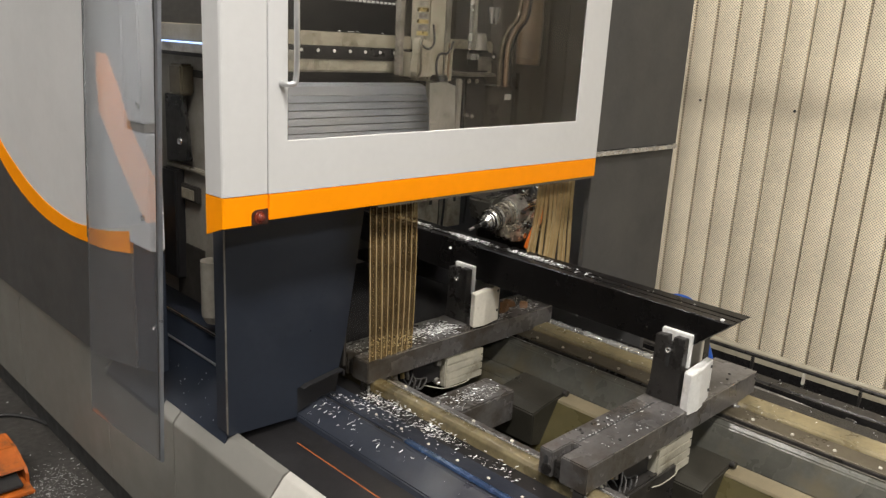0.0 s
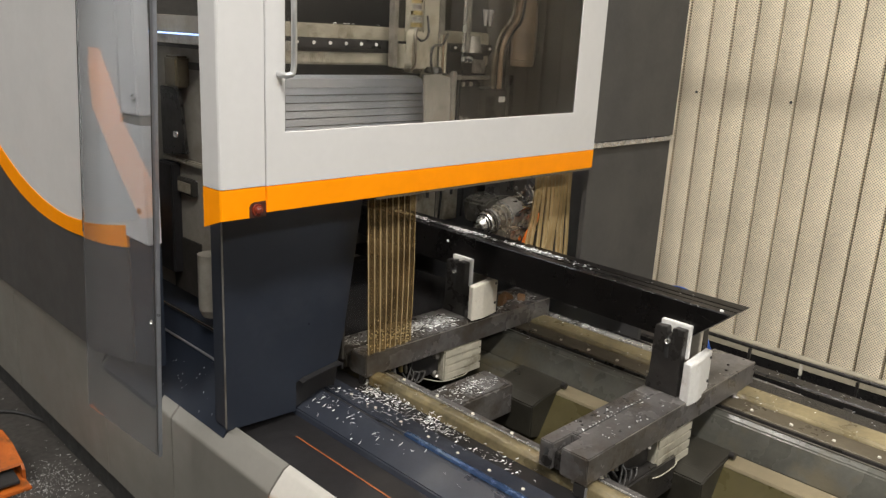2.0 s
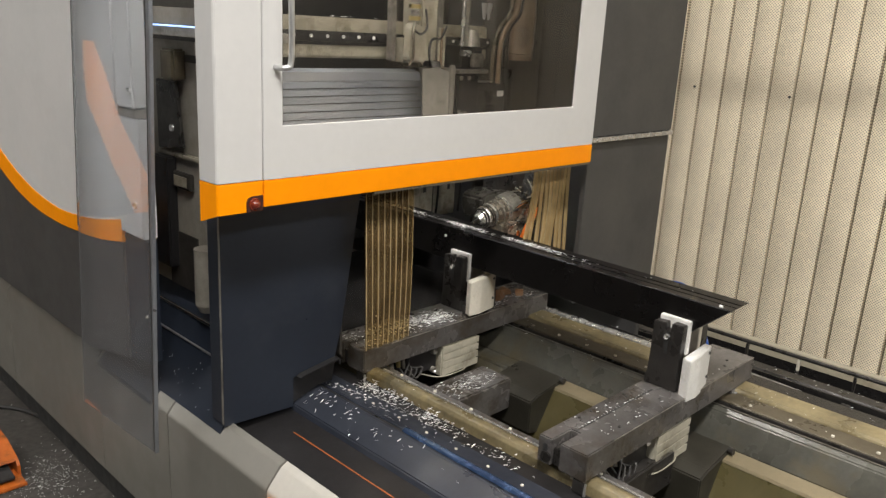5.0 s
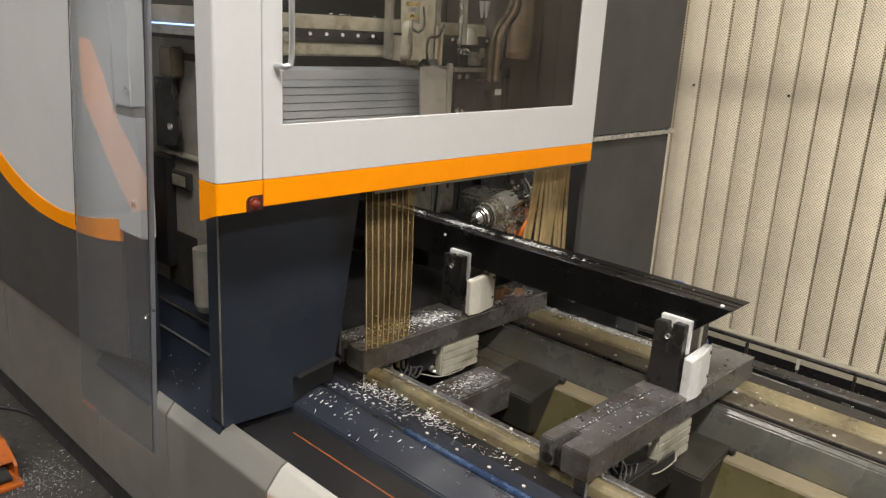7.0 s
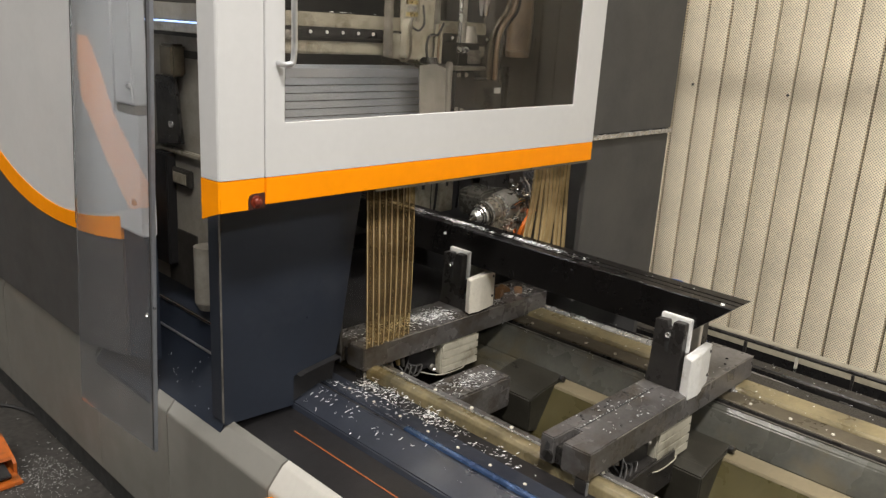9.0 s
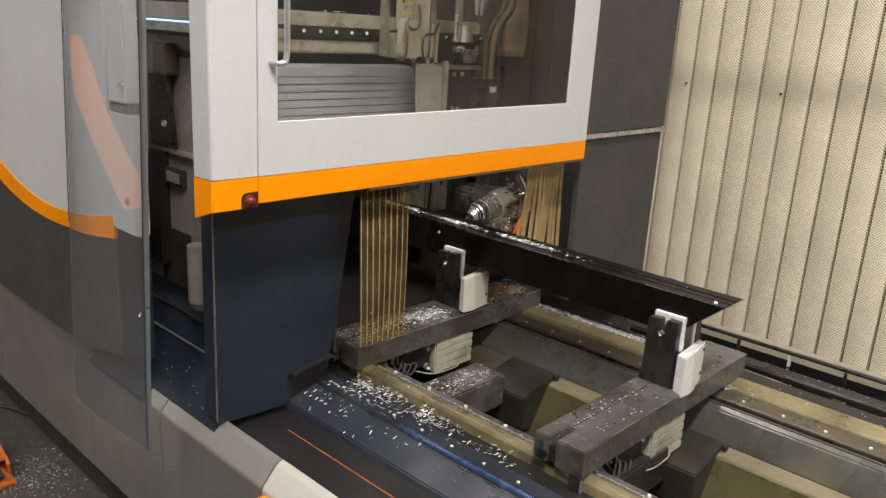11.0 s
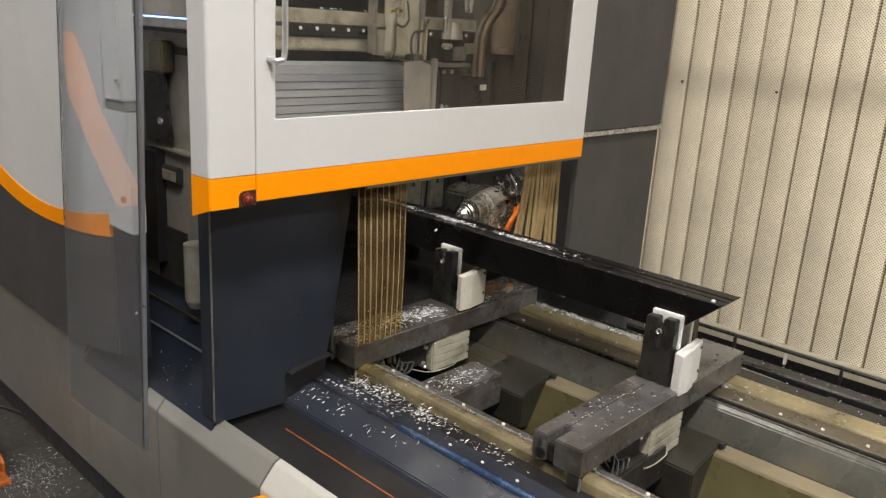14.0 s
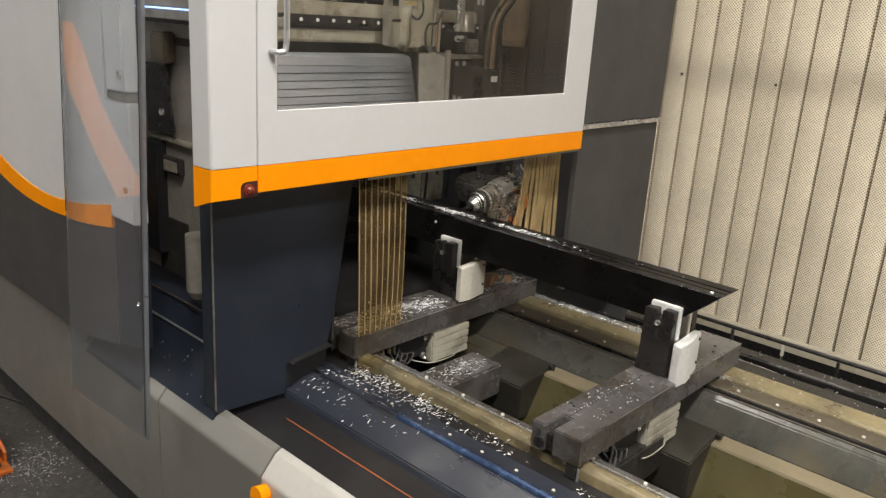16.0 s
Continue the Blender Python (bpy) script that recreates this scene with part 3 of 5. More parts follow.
def interior(m):
    """What the window, the side gap and the gap under the door show of the inside."""
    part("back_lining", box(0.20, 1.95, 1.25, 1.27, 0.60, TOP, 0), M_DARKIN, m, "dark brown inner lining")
    gantry = part("gantry_beam", box(0.16, 1.95, 0.690, 0.86, 1.443, 1.575, 0.006), M_PALE, m, "pale beige crossbeam")
    part("guide_rail", box(0.16, 1.95, 0.676, 0.6895, 1.497, 1.530, 0.003), M_JAW, gantry, "dark guide rail")
    part("groove", box(0.16, 1.95, 0.684, 0.689, 1.4855, 1.4965, 0.001), M_DARKIN, gantry)
    first = None
    for k in range(26):
        if first is None:
            ob = part("rail_bolt", bolt((0.2, 0.676, 1.514), (0, -1, 0), 0.006, 0.004), M_WHITE, gantry)
            first = ob
        else:
            ob = new("rail_bolt", first.data)
            ob.parent, ob.matrix_parent_inverse = gantry, first.matrix_parent_inverse
            ob.location = (k * 0.0665, 0, 0)
    beads = None
    for k in range(50):
        beads = box(0.18 + k * 0.0195, 0.191 + k * 0.0195, 0.7745, 0.7795, 1.6835, 1.6905, 0.0, beads)
    part("bead_row", beads, M_WHITE, gantry, "row of small white beads")
    part("upper_rail", box(0.16, 1.16, 0.78, 0.80, 1.682, 1.692, 0.001), M_JAW, gantry)
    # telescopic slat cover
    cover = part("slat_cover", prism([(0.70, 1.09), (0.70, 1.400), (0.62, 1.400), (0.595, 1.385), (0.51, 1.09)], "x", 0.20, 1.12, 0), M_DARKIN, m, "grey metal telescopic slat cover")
    part("slat", prism([(0.652, 1.412), (0.60, 1.414), (0.568, 1.405), (0.560, 1.378), (0.566, 1.376), (0.58, 1.402), (0.652, 1.407)], "x", 0.20, 1.125, 0.0008), M_SLAT, cover)
    for k in range(12):
        z1 = 1.377 - k * 0.0232
        y1 = 0.561 - k * 0.0065
        lip = max(0.0048, 0.0095 - 0.0015 * k)
        part("slat", prism([(y1 + 0.008, z1), (y1 + 0.001, z1), (y1 - lip, z1 - 0.0205), (y1 + 0.001, z1 - 0.0215)], "x", 0.20, 1.125, 0.0006), M_SLAT, cover)
    # upright columns and the black bellows curtain on the far side
    bell = part("bellows", prism([(0.70, 0.6), (0.70, TOP), (0.71, TOP), (0.71, 0.6)], "x", 1.60, 1.94, 0), M_BELLOWS, m, "black pleated bellows")
    for k in range(10):
        x = 1.60 + k * 0.034
        part("pleat", prism([(x, 0.699), (x + 0.017, 0.660), (x + 0.032, 0.699)], "z", 1.05, TOP, 0), M_BELLOWS, bell)
    for x, w in ((1.355, 0.100), (1.505, 0.085)):
        column = part("guide_column", box(x, x + w, 0.80, 0.85, 0.79, 1.09, 0.003), M_MOTOR, m, "pale steel column")
        part("slot", box(x + w * 0.42, x + w * 0.58, 0.7975, 0.7998, 0.90, 0.985, 0), M_SEAL, column)
        part("cable", hose([(x + w + 0.012, 0.79, 0.80), (x + w + 0.016, 0.785, 0.92), (x + w + 0.012, 0.79, 1.085)], 0.005, 8), M_RUBBER, column, "", True)
    # side gap: lit shelf, grey inner sheet with its fittings, tray
    part("led_strip", box(0.126, 0.130, 0.13, 0.66, 1.5260, 1.5300, 0.001), M_LED, m, "blue-white light strip")
    shelf = part("led_shelf", box(0.131, 0.28, 0.13, 0.66, 1.503, 1.525, 0.002), M_STEEL, m, "grey shelf behind the light strip")
    part("shelf_face", box(0.131, 0.20, 0.13, 0.66, 1.531, 1.572, 0.003), M_INNER, shelf)
    part("shelf_gap", box(0.150, 0.189, 0.13, 0.66, 1.4925, 1.5025, 0.001), M_DARKIN, shelf)
    sheet = part("inner_frame", box(0.19, 0.21, 0.13, 0.80, 0.80, 1.492, 0.002), M_INNER, m, "grey inner sheet")
    part("tan_box", box(0.150, 0.1895, 0.476, 0.545, 1.388, 1.470, 0.006), M_STRAP, sheet, "brown plastic box")
    part("slot", box(0.1835, 0.1895, 0.36, 0.475, 1.437, 1.456, 0.001), M_DARKIN, sheet)
    lever = part("slanted_plate", prism([(0.605, 1.198), (0.465, 1.214), (0.497, 1.387), (0.605, 1.386)], "x", 0.166, 0.174, 0.002), M_JAW, sheet, "dark slanted plate")
    part("screw", bolt((0.166, 0.520, 1.262), (-1, 0, 0), 0.010, 0.006), M_ALU, lever)
    part("rib", box(0.176, 0.1895, 0.13, 0.63, 1.180, 1.194, 0.003), M_PALE, sheet)
    part("inner_duct", box(0.160, 0.1895, 0.548, 0.630, 0.86, 1.178, 0.004), M_BLACK, sheet, "black cable duct")
    frame_ = part("window_box", box(0.1745, 0.1895, 0.452, 0.546, 1.096, 1.142, 0.003), M_DARKIN, sheet, "small dark framed slot")
    part("insert", box(0.1715, 0.1743, 0.466, 0.536, 1.103, 1.132, 0.001), M_PALE, frame_)
    part("recess", box(0.1855, 0.1897, 0.440, 0.600, 0.802, 0.965, 0.001), M_DARKIN, sheet)
    pipe = part("drain_pipe", rod((0.160, 0.345, 0.812), (0.160, 0.345, 0.965), 0.033, 20), M_INNER, sheet, "pale pipe", True)
    part("pipe_end", rod((0.160, 0.345, 0.790), (0.160, 0.345, 0.8118), 0.022, 20, 0.033), M_INNER, pipe, "", True)
    tray = part("tray", prism([(0.064, 0.546), (0.135, 0.686), (0.175, 0.738), (0.30, 0.800), (0.30, 0.790), (0.18, 0.728), (0.142, 0.676), (0.075, 0.546)], "y", 0.13, 0.86, 0), M_NAVY, m, "dark blue-grey chip tray")
    part("tray_edge", rod((0.133, 0.13, 0.688), (0.133, 0.86, 0.688), 0.0032, 8), M_ALU, tray, "", True)
    part("tray_edge", rod((0.174, 0.13, 0.740), (0.174, 0.86, 0.740), 0.006, 10), M_CHROME, tray, "bright tube edge", True)
    part("tray_apron", prism([(0.0375, 0.508), (0.0405, 0.5195), (0.0660, 0.5505), (0.0675, 0.5490), (0.0425, 0.5187), (0.0397, 0.508)], "y", 0.450, 0.80), M_NAVY, tray, "dark blue-grey tray apron")
    part("tray_foot", box(0.075, 0.120, 0.130, 0.180, 0.5735, 0.600, 0.002), M_BLACK, m)


machine = thing("machining_centre", (1.0, 1.2, 0), "grey and orange profile machining centre with a windowed door", "machine")
side_wall(machine)
clear_sheet(machine)
front(machine)
interior(machine)
# unseen fill lamps, added to brighten the crossbeam and the top slats
lamp = bpy.data.lights.new("work_light", "AREA")
lamp.shape, lamp.size, lamp.size_y, lamp.energy, lamp.color = "RECTANGLE", 1.0, 0.12, 1.9, (1.0, 0.96, 0.92)
new("work_light", lamp).matrix_world = look((0.75, 0.30, 2.2), (0.8, 0.75, 1.3))
lamp = bpy.data.lights.new("slat_fill_light", "AREA")
lamp.shape, lamp.size, lamp.size_y, lamp.energy, lamp.color = "RECTANGLE", 1.0, 0.10, 6.4, (0.84, 0.92, 1.0)
new("slat_fill_light", lamp).matrix_world = look((0.70, 0.92, 2.2), (0.72, 0.56, 1.38))
# glowing bars added out of view at the two fill lamps
part("fill_lamp", box(0.20, 1.20, 0.86, 0.98, 2.205, 2.235, 0.004), M_LAMP, machine, "unseen white light bar added under the roof")
part("fill_lamp", box(0.25, 1.25, 0.24, 0.36, 2.215, 2.245, 0.004), M_LAMP, machine, "unseen white light bar added under the roof")


# ---- strip curtains under the door ----
def strip_curtain(x0, x1, yc, n, bottom, lean, spread, loose, seed, film):
    """Overlapping clear strips. loose: how far each strip hangs out of line with its neighbours."""
    rnd = random.Random(seed)
    t = thing("strip_curtain", ((x0 + x1) / 2, yc, 1.13), "yellowed clear plastic strip curtain hanging under the door", "curtain", "strip curtains")
    part("hanger", box(x0 - 0.004, x1 + 0.004, yc - 0.006, yc + 0.008, 1.138, 1.1495, 0.002), M_BRASS, t)
    w = (x1 - x0) / n
    for k in range(n):
        b = bmesh.new()
        xa = x0 + k * w
        drop = bottom + rnd.uniform(-0.012, 0.012) * loose + 0.002 * (k % 2)
        off = rnd.uniform(-0.006, 0.006) * loose
        tilt = lean + spread * (k / n - 0.5) + rnd.uniform(-0.0025, 0.0025) * loose
        turn = rnd.uniform(-0.05, 0.12) * loose
        rows = []
        for s in range(9):
            u = s / 8
            z = 1.13 + (drop - 1.13) * u
            xc = xa + w / 2 + tilt * u * u - (1 - loose) * 0.007 * math.sin(math.pi * u)
            y = yc + off * u + loose * (0.010 * math.sin(u * 2.4 + k) * u - 0.006 * u) - (1 - loose) * 0.016 * math.sin(math.pi * u * 0.9)
            half = w * (0.49 + 0.05 * (1 - loose))
            dy = math.sin(turn * u) * half
            rows.append([Vector((xc - half, y - dy, z)), Vector((xc - half * 0.8, y - dy * 0.8 - 0.002, z)), Vector((xc + half * 0.8, y + dy * 0.8 - 0.002, z)), Vector((xc + half, y + dy + 0.001, z))])
        vs = [[b.verts.new(p) for p in r] for r in rows]
        bk = [[b.verts.new(p + Vector((0, 0.0025, 0))) for p in r] for r in rows]
        last = len(rows) - 1
        for i in range(last):
            for j in range(3):
                b.faces.new((vs[i][j], vs[i][j + 1], vs[i + 1][j + 1], vs[i + 1][j]))
                b.faces.new((bk[i][j], bk[i + 1][j], bk[i + 1][j + 1], bk[i][j + 1]))
            b.faces.new((vs[i][0], vs[i + 1][0], bk[i + 1][0], bk[i][0]))
            b.faces.new((vs[i][3], bk[i][3], bk[i + 1][3], vs[i + 1][3]))
        for j in range(3):
            b.faces.new((vs[last][j], vs[last][j + 1], bk[last][j + 1], bk[last][j]))
        strip = part("strip", b, film, t, "", True)
        part("strip_edge", hose([r[0] + Vector((0.001, -0.0022, 0)) for r in rows], 0.0016, 6, 2), M_BEAD, strip, "", True)
        if k == n - 1 or loose < 0.5 and k % 3 == 1:
            part("strip_edge", hose([r[3] + Vector((-0.001, -0.0012, 0)) for r in rows], 0.0013, 6, 2), M_BEAD, strip, "", True)
    if loose < 0.5:  # a seam low across the strips, and splashes
        for k in range(9):
            x, z = x0 + rnd.uniform(0.01, x1 - x0 - 0.01), rnd.uniform(0.72, 1.05)
            part("splash", rod((x, yc - 0.021, z), (x, yc - 0.0225, z), rnd.uniform(0.001, 0.002), 8), M_BEAD, t, "", True)
    return t


strip_curtain(0.462, 0.634, 0.06, 8, 0.69, 0.004, -0.014, 0.12, 3, M_CURTAIN)
strip_curtain(1.232, 1.438, 0.105, 10, 0.80, -0.022, 0.05, 1.0, 5, M_CURTAIN_OLD)


# ---- machine bed ----
Y0, Y1 = -2.4, 2.1


def bed():
    t = thing("machine_bed", (0.9, 0.0, 0), "long oily machine bed with guide rails and chip trough", "machine bed")
    part("side_tray", box(0.0985, 0.290, Y0, 0.45, 0.520, 0.538, 0.002), M_BLACK, t, "black flat side tray")
    part("pinstripe", box(0.2155, 0.2190, Y0, 0.03, 0.5385, 0.5397, 0), M_LINE, t, "thin orange line")
    cover = part("rail_cover", prism([(0.284, 0.40), (0.284, 0.535), (0.292, 0.552), (0.372, 0.580), (0.384, 0.580), (0.384, 0.40)], "y", Y0, 0.9, 0.003), M_COVER, t, "slate-grey sloping rail cover")
    part("slot", box(0.385, 0.402, Y0, 0.9, 0.40, 0.556, 0), M_BLACK, t)
    part("polished_rail", rod((0.394, Y0, 0.563), (0.394, 0.9, 0.563), 0.0085, 14), M_JAW, t, "dark oily steel rail", True)
    # raised strip that carries the painted blue reflection, from y = -0.20 outward
    part("wear_strip", prism([(0.3795, 0.5815), (0.3830, 0.5870), (0.3920, 0.5890), (0.4010, 0.5860), (0.4060, 0.5735), (0.4020, 0.5735), (0.3960, 0.5815)], "y", Y0, -0.20, 0.001), M_BLUEGLINT, t, "glossy strip coloured as a blue LED reflection")
    strip = part("bolt_strip", prism([(0.4035, 0.40), (0.4035, 0.566), (0.409, 0.571), (0.492, 0.552), (0.497, 0.547), (0.497, 0.40)], "y", Y0, 0.9, 0.002), M_COVER, t, "slate-grey bolted strip")
    first = None
    for k in range(29):
        y = -2.2 + 0.1045 * k - 0.007
        if first is None:
            first = part("bolt_cap", rod((0.447, y, 0.561), (0.4472, y, 0.5650), 0.0046, 12, 0.0038), M_PLATE, strip)
        else:
            ob = new("bolt_cap", first.data)
            ob.parent, ob.matrix_parent_inverse, ob.location = strip, first.matrix_parent_inverse, (0, 0.1045 * k, 0)
    part("gutter", box(0.498, 0.603, Y0, 0.9, 0.44, 0.508, 0), M_BLACK, t, "black gutter full of swarf")
    part("rail_tube", prism([(0.604, 0.470), (0.604, 0.526), (0.611, 0.537), (0.622, 0.542), (0.640, 0.542), (0.652, 0.535), (0.657, 0.470)], "y", Y0, 1.2, 0.003), M_OLIVE, t, "olive oil-stained rail beam", True)
    rail = part("guide_rail", box(0.664, 0.700, Y0, 1.2, 0.40, 0.524, 0.003), M_BAR, t, "dark steel guide rail")
    part("rail_lip", box(0.664, 0.672, Y0, 1.2, 0.5245, 0.530, 0.001), M_BRIGHT, rail)
    first = None
    for k in range(20):
        y = -1.9 + 0.145 * k
        if first is None:
            first = part("rail_bolt", bolt((0.685, y, 0.524), (0, 0, 1), 0.0055, 0.004), M_PLATE, rail)
        else:
            ob = new("rail_bolt", first.data)
            ob.parent, ob.matrix_parent_inverse, ob.location = rail, first.matrix_parent_inverse, (0, 0.145 * k, 0)
    part("left_web", box(0.664, 0.690, Y0, 1.2, 0.05, 0.399, 0), M_BEAM, t)
    # right side: chamfered beam, rail, olive slab
    part("right_beam", prism([(1.221, 0.10), (1.221, 0.434), (1.266, 0.512), (1.284, 0.524), (1.296, 0.524), (1.296, 0.10)], "y", Y0, 1.2, 0.004), M_BEAM, t, "dark grey-green chamfered beam")
    part("rail_gap", box(1.2965, 1.309, Y0, 1.2, 0.40, 0.510, 0), M_BLACK, t)
    part("rail_lip", box(1.298, 1.306, Y0, 1.2, 0.5105, 0.530, 0.002), M_JAW, t)
    slab = part("bolt_strap", prism([(1.3095, 0.40), (1.3095, 0.527), (1.314, 0.531), (1.388, 0.532), (1.388, 0.40)], "y", Y0, 1.2, 0.002), M_STRAP, t, "brown oily bolted strap")
    part("right_slab", prism([(1.3885, 0.40), (1.3885, 0.534), (1.396, 0.543), (1.470, 0.545), (1.478, 0.537), (1.478, 0.40)], "y", Y0, 1.2, 0.002), M_OLIVE, t, "olive oil-stained slab")
    first = None
    for k in range(26):
        y = -2.2 + 0.1165 * k
        if first is None:
            first = part("rail_bolt", bolt((1.335, y, 0.532), (0, 0, 1), 0.0052, 0.004), M_PLATE, slab)
        else:
            ob = new("rail_bolt", first.data)
            ob.parent, ob.matrix_parent_inverse, ob.location = slab, first.matrix_parent_inverse, (0, 0.1165 * k, 0)
    part("gap_floor", box(1.4785, 1.56, Y0, 1.2, 0.36, 0.40, 0), M_BLACK, t)
    part("outer_cover", prism([(1.545, 0.20), (1.545, 0.470), (1.56, 0.485), (1.66, 0.492), (1.68, 0.480), (1.68, 0.20)], "y", Y0, 0.03, 0.003), M_WET, t, "wet black outer cover")
    part("outer_tube", rod((1.575, -0.47, 0.502), (1.575, 0.45, 0.502), 0.016, 18), M_BRIGHT, t, "shiny wet tube", True)
    # added black sheet hides the lit rails inside, so the opening stays dark
    part("way_cover", prism([(0.612, 0.30), (0.612, 0.548), (0.64, 0.556), (1.45, 0.556), (1.486, 0.548), (1.486, 0.30)], "y", 0.372, 1.201, 0.003), M_WET, t, "glossy black sheet added to darken the rails inside the machine")
    # cross members and the chip trough
    for y in (-0.62, -0.03, 0.9):
        near = y < -0.5
        part("cross_member", box(0.701, 1.035, y + 0.005, y + 0.135, 0.36, 0.470, 0.006), M_JAW if near else M_BAR, t, "dark steel cross member")
        part("end_plate", prism([(1.0355, 0.30), (1.0355, 0.412), (1.08, 0.425), (1.2205, 0.445), (1.2205, 0.25)], "y", y - 0.078, y + 0.120, 0.004), M_OILCAST, t, "dark oily end plate")
        part("end_knob", rod((1.19, y - 0.079, 0.447), (1.19, y - 0.095, 0.447), 0.010, 12), M_JAW, t, "", True)
    # ledge and plate repeat beyond y = -0.03 in a darker colour, as shade
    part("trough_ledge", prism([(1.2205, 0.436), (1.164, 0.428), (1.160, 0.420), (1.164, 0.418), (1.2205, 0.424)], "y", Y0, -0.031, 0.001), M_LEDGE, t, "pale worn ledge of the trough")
    part("trough_ledge", prism([(1.2205, 0.436), (1.164, 0.428), (1.160, 0.420), (1.164, 0.418), (1.2205, 0.424)], "y", -0.029, 1.2, 0.001), M_BEAM, t, "oily trough ledge inside, coloured darker for shade")
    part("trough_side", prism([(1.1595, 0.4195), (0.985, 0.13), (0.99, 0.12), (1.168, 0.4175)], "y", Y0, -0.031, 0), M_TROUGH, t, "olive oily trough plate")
    part("trough_side", prism([(1.1595, 0.4195), (0.985, 0.13), (0.99, 0.12), (1.168, 0.4175)], "y", -0.029, 1.2, 0), M_BEAM, t, "oily trough plate inside, coloured darker for shade")
    part("trough_floor", box(0.70, 0.985, Y0, 1.2, 0.10, 0.125, 0.001), M_TROUGH, t)
    part("trough_side", prism([(0.692, 0.33), (0.70, 0.33), (0.80, 0.126), (0.79, 0.126)], "y", Y0, 1.2, 0), M_TROUGH, t)
    # lighter steel strip paints the narrow highlight along the beam's edge
    part("beam_edge", box(1.2825, 1.2865, Y0, 1.2, 0.5242, 0.5262, 0.0005), M_STEEL, t, "thin bright edge, for wear and highlight")
    for y in (-1.9, 0.0, 1.1):
        part("bed_foot", box(0.60, 1.30, y - 0.06, y + 0.06, 0.0, 0.099, 0.004), M_BEAM, t)
    return t


bed()


# ---- clamps ----
def clamp(yf, zt, dx, dy, plate, drop):
    """A clamping slide across the rails: base bar with a slot, fixed jaw with pad, far jaw, rest plate, drive below. yf: its front face."""
    t = thing("clamp", (1.04, yf + 0.07, zt - 0.075), "dark steel clamping slide with white jaw pads, dusted with swarf", "clamp", "clamps on the bed")
    zb = zt - 0.072
    yb = yf + 0.142 + max(0, dy - 0.03) * 1.2
    outline = [(0.586, yf), (1.50, yf), (1.50, yb), (0.586, yb), (0.586, yf + 0.102), (0.665, yf + 0.102), (0.665, yf + 0.078), (0.586, yf + 0.078)]
    part("base_bar", prism(outline, "z", zb, zt, 0.003), M_BAR, t, "scratched dark steel bar")
    part("edge_wear", box(0.70, 1.495, yf - 0.0006, yf + 0.0012, zt - 0.0012, zt + 0.0006, 0), M_STEEL, t, "thin bright edge, for wear and highlight")
    part("bar_insert", box(0.592, 0.6645, yf + 0.0785, yf + 0.0995, zb + 0.004, zt - 0.022, 0.002), M_JAW, t)
    part("slot", box(0.666, 1.03, yf + 0.088, yf + 0.091, zt, zt + 0.0012, 0), M_SEAL, t)
    part("end_slot", prism([(yf + 0.113, zb + 0.020), (yf + 0.119, zb + 0.014), (yf + 0.125, zb + 0.020), (yf + 0.125, zb + 0.052), (yf + 0.119, zb + 0.058), (yf + 0.113, zb + 0.052)], "x", 0.5845, 0.5855, 0), M_SEAL, t)
    part("bracket", prism([(0.600, zb - 0.001), (0.600, zb - 0.016), (0.640, zb - 0.018), (0.650, zb - 0.030), (0.700, zb - 0.030), (0.706, zb - 0.001)], "y", yf + 0.034, yf + 0.050, 0.001), M_MOTOR, t, "pale bent bracket")
    part("roller", rod((0.580, yf + 0.115, zb + 0.022), (0.586, yf + 0.115, zb + 0.022), 0.014, 16), M_JAW, t, "", True)
    part("foot", prism([(0.586, zb - 0.001), (0.586, zb - 0.034), (0.592, zb - 0.036), (0.602, zb - 0.030), (0.602, zb - 0.001)], "y", yf + 0.004, yf + 0.034, 0.001), M_JAW, t, "dark steel wiper")
    part("wiper", prism([(0.588, zb - 0.0365), (0.590, zb - 0.004), (0.594, zb - 0.004), (0.593, zb - 0.0365)], "y", yf - 0.002, yf + 0.003, 0), M_ALU, t)
    part("far_foot", prism([(1.365, zb - 0.001), (1.370, zb - 0.030), (1.392, zb - 0.034), (1.396, zb - 0.020), (1.440, zb - 0.014), (1.452, zb - 0.001)], "y", yf + 0.001, yb - 0.01, 0.001), M_BAR, t)
    part("foot_screw", rod((1.385, yf + 0.0005, zb - 0.016), (1.385, yf - 0.010, zb - 0.016), 0.007, 12), M_BRIGHT, t, "", True)
    rnd = random.Random(int(1000 * (yf + 5)))
    for k in range(16):
        x = rnd.uniform(0.70, 1.02) if k < 10 else rnd.uniform(1.23, 1.46)
        part("screw", bolt((x, yf + rnd.choice((0.03, 0.045, 0.112, 0.126)), zt), (0, 0, 1), 0.0045, 0.0025), M_JAW, t)
    # near jaw: tall block with a slot, a bolt and a white pad
    ya, yc, xj = yf + 0.014 + dy, yf + 0.096 + dy, 1.060 + dx
    jaw = part("jaw", prism([(ya - 0.004, zt + 0.001), (yc + 0.016, zt + 0.001), (yc + 0.008, zt + 0.05), (yc + 0.006, zt + 0.190), (yc - 0.030, zt + 0.193), (yc - 0.032, zt + 0.172), (ya + 0.036, zt + 0.172), (ya + 0.034, zt + 0.195), (ya, zt + 0.195), (ya, zt + 0.05)], "x", xj, xj + 0.028, 0.002), M_JAW, t, "blackened steel jaw")
    part("slot", box(xj - 0.0014, xj - 0.0002, ya + 0.038, yc - 0.034, zt + 0.105, zt + 0.168, 0), M_SEAL, jaw)
    part("bolt", bolt((xj - 0.0014, ya + 0.043, zt + 0.155), (-1, 0, 0), 0.008, 0.008), M_BRIGHT, jaw)
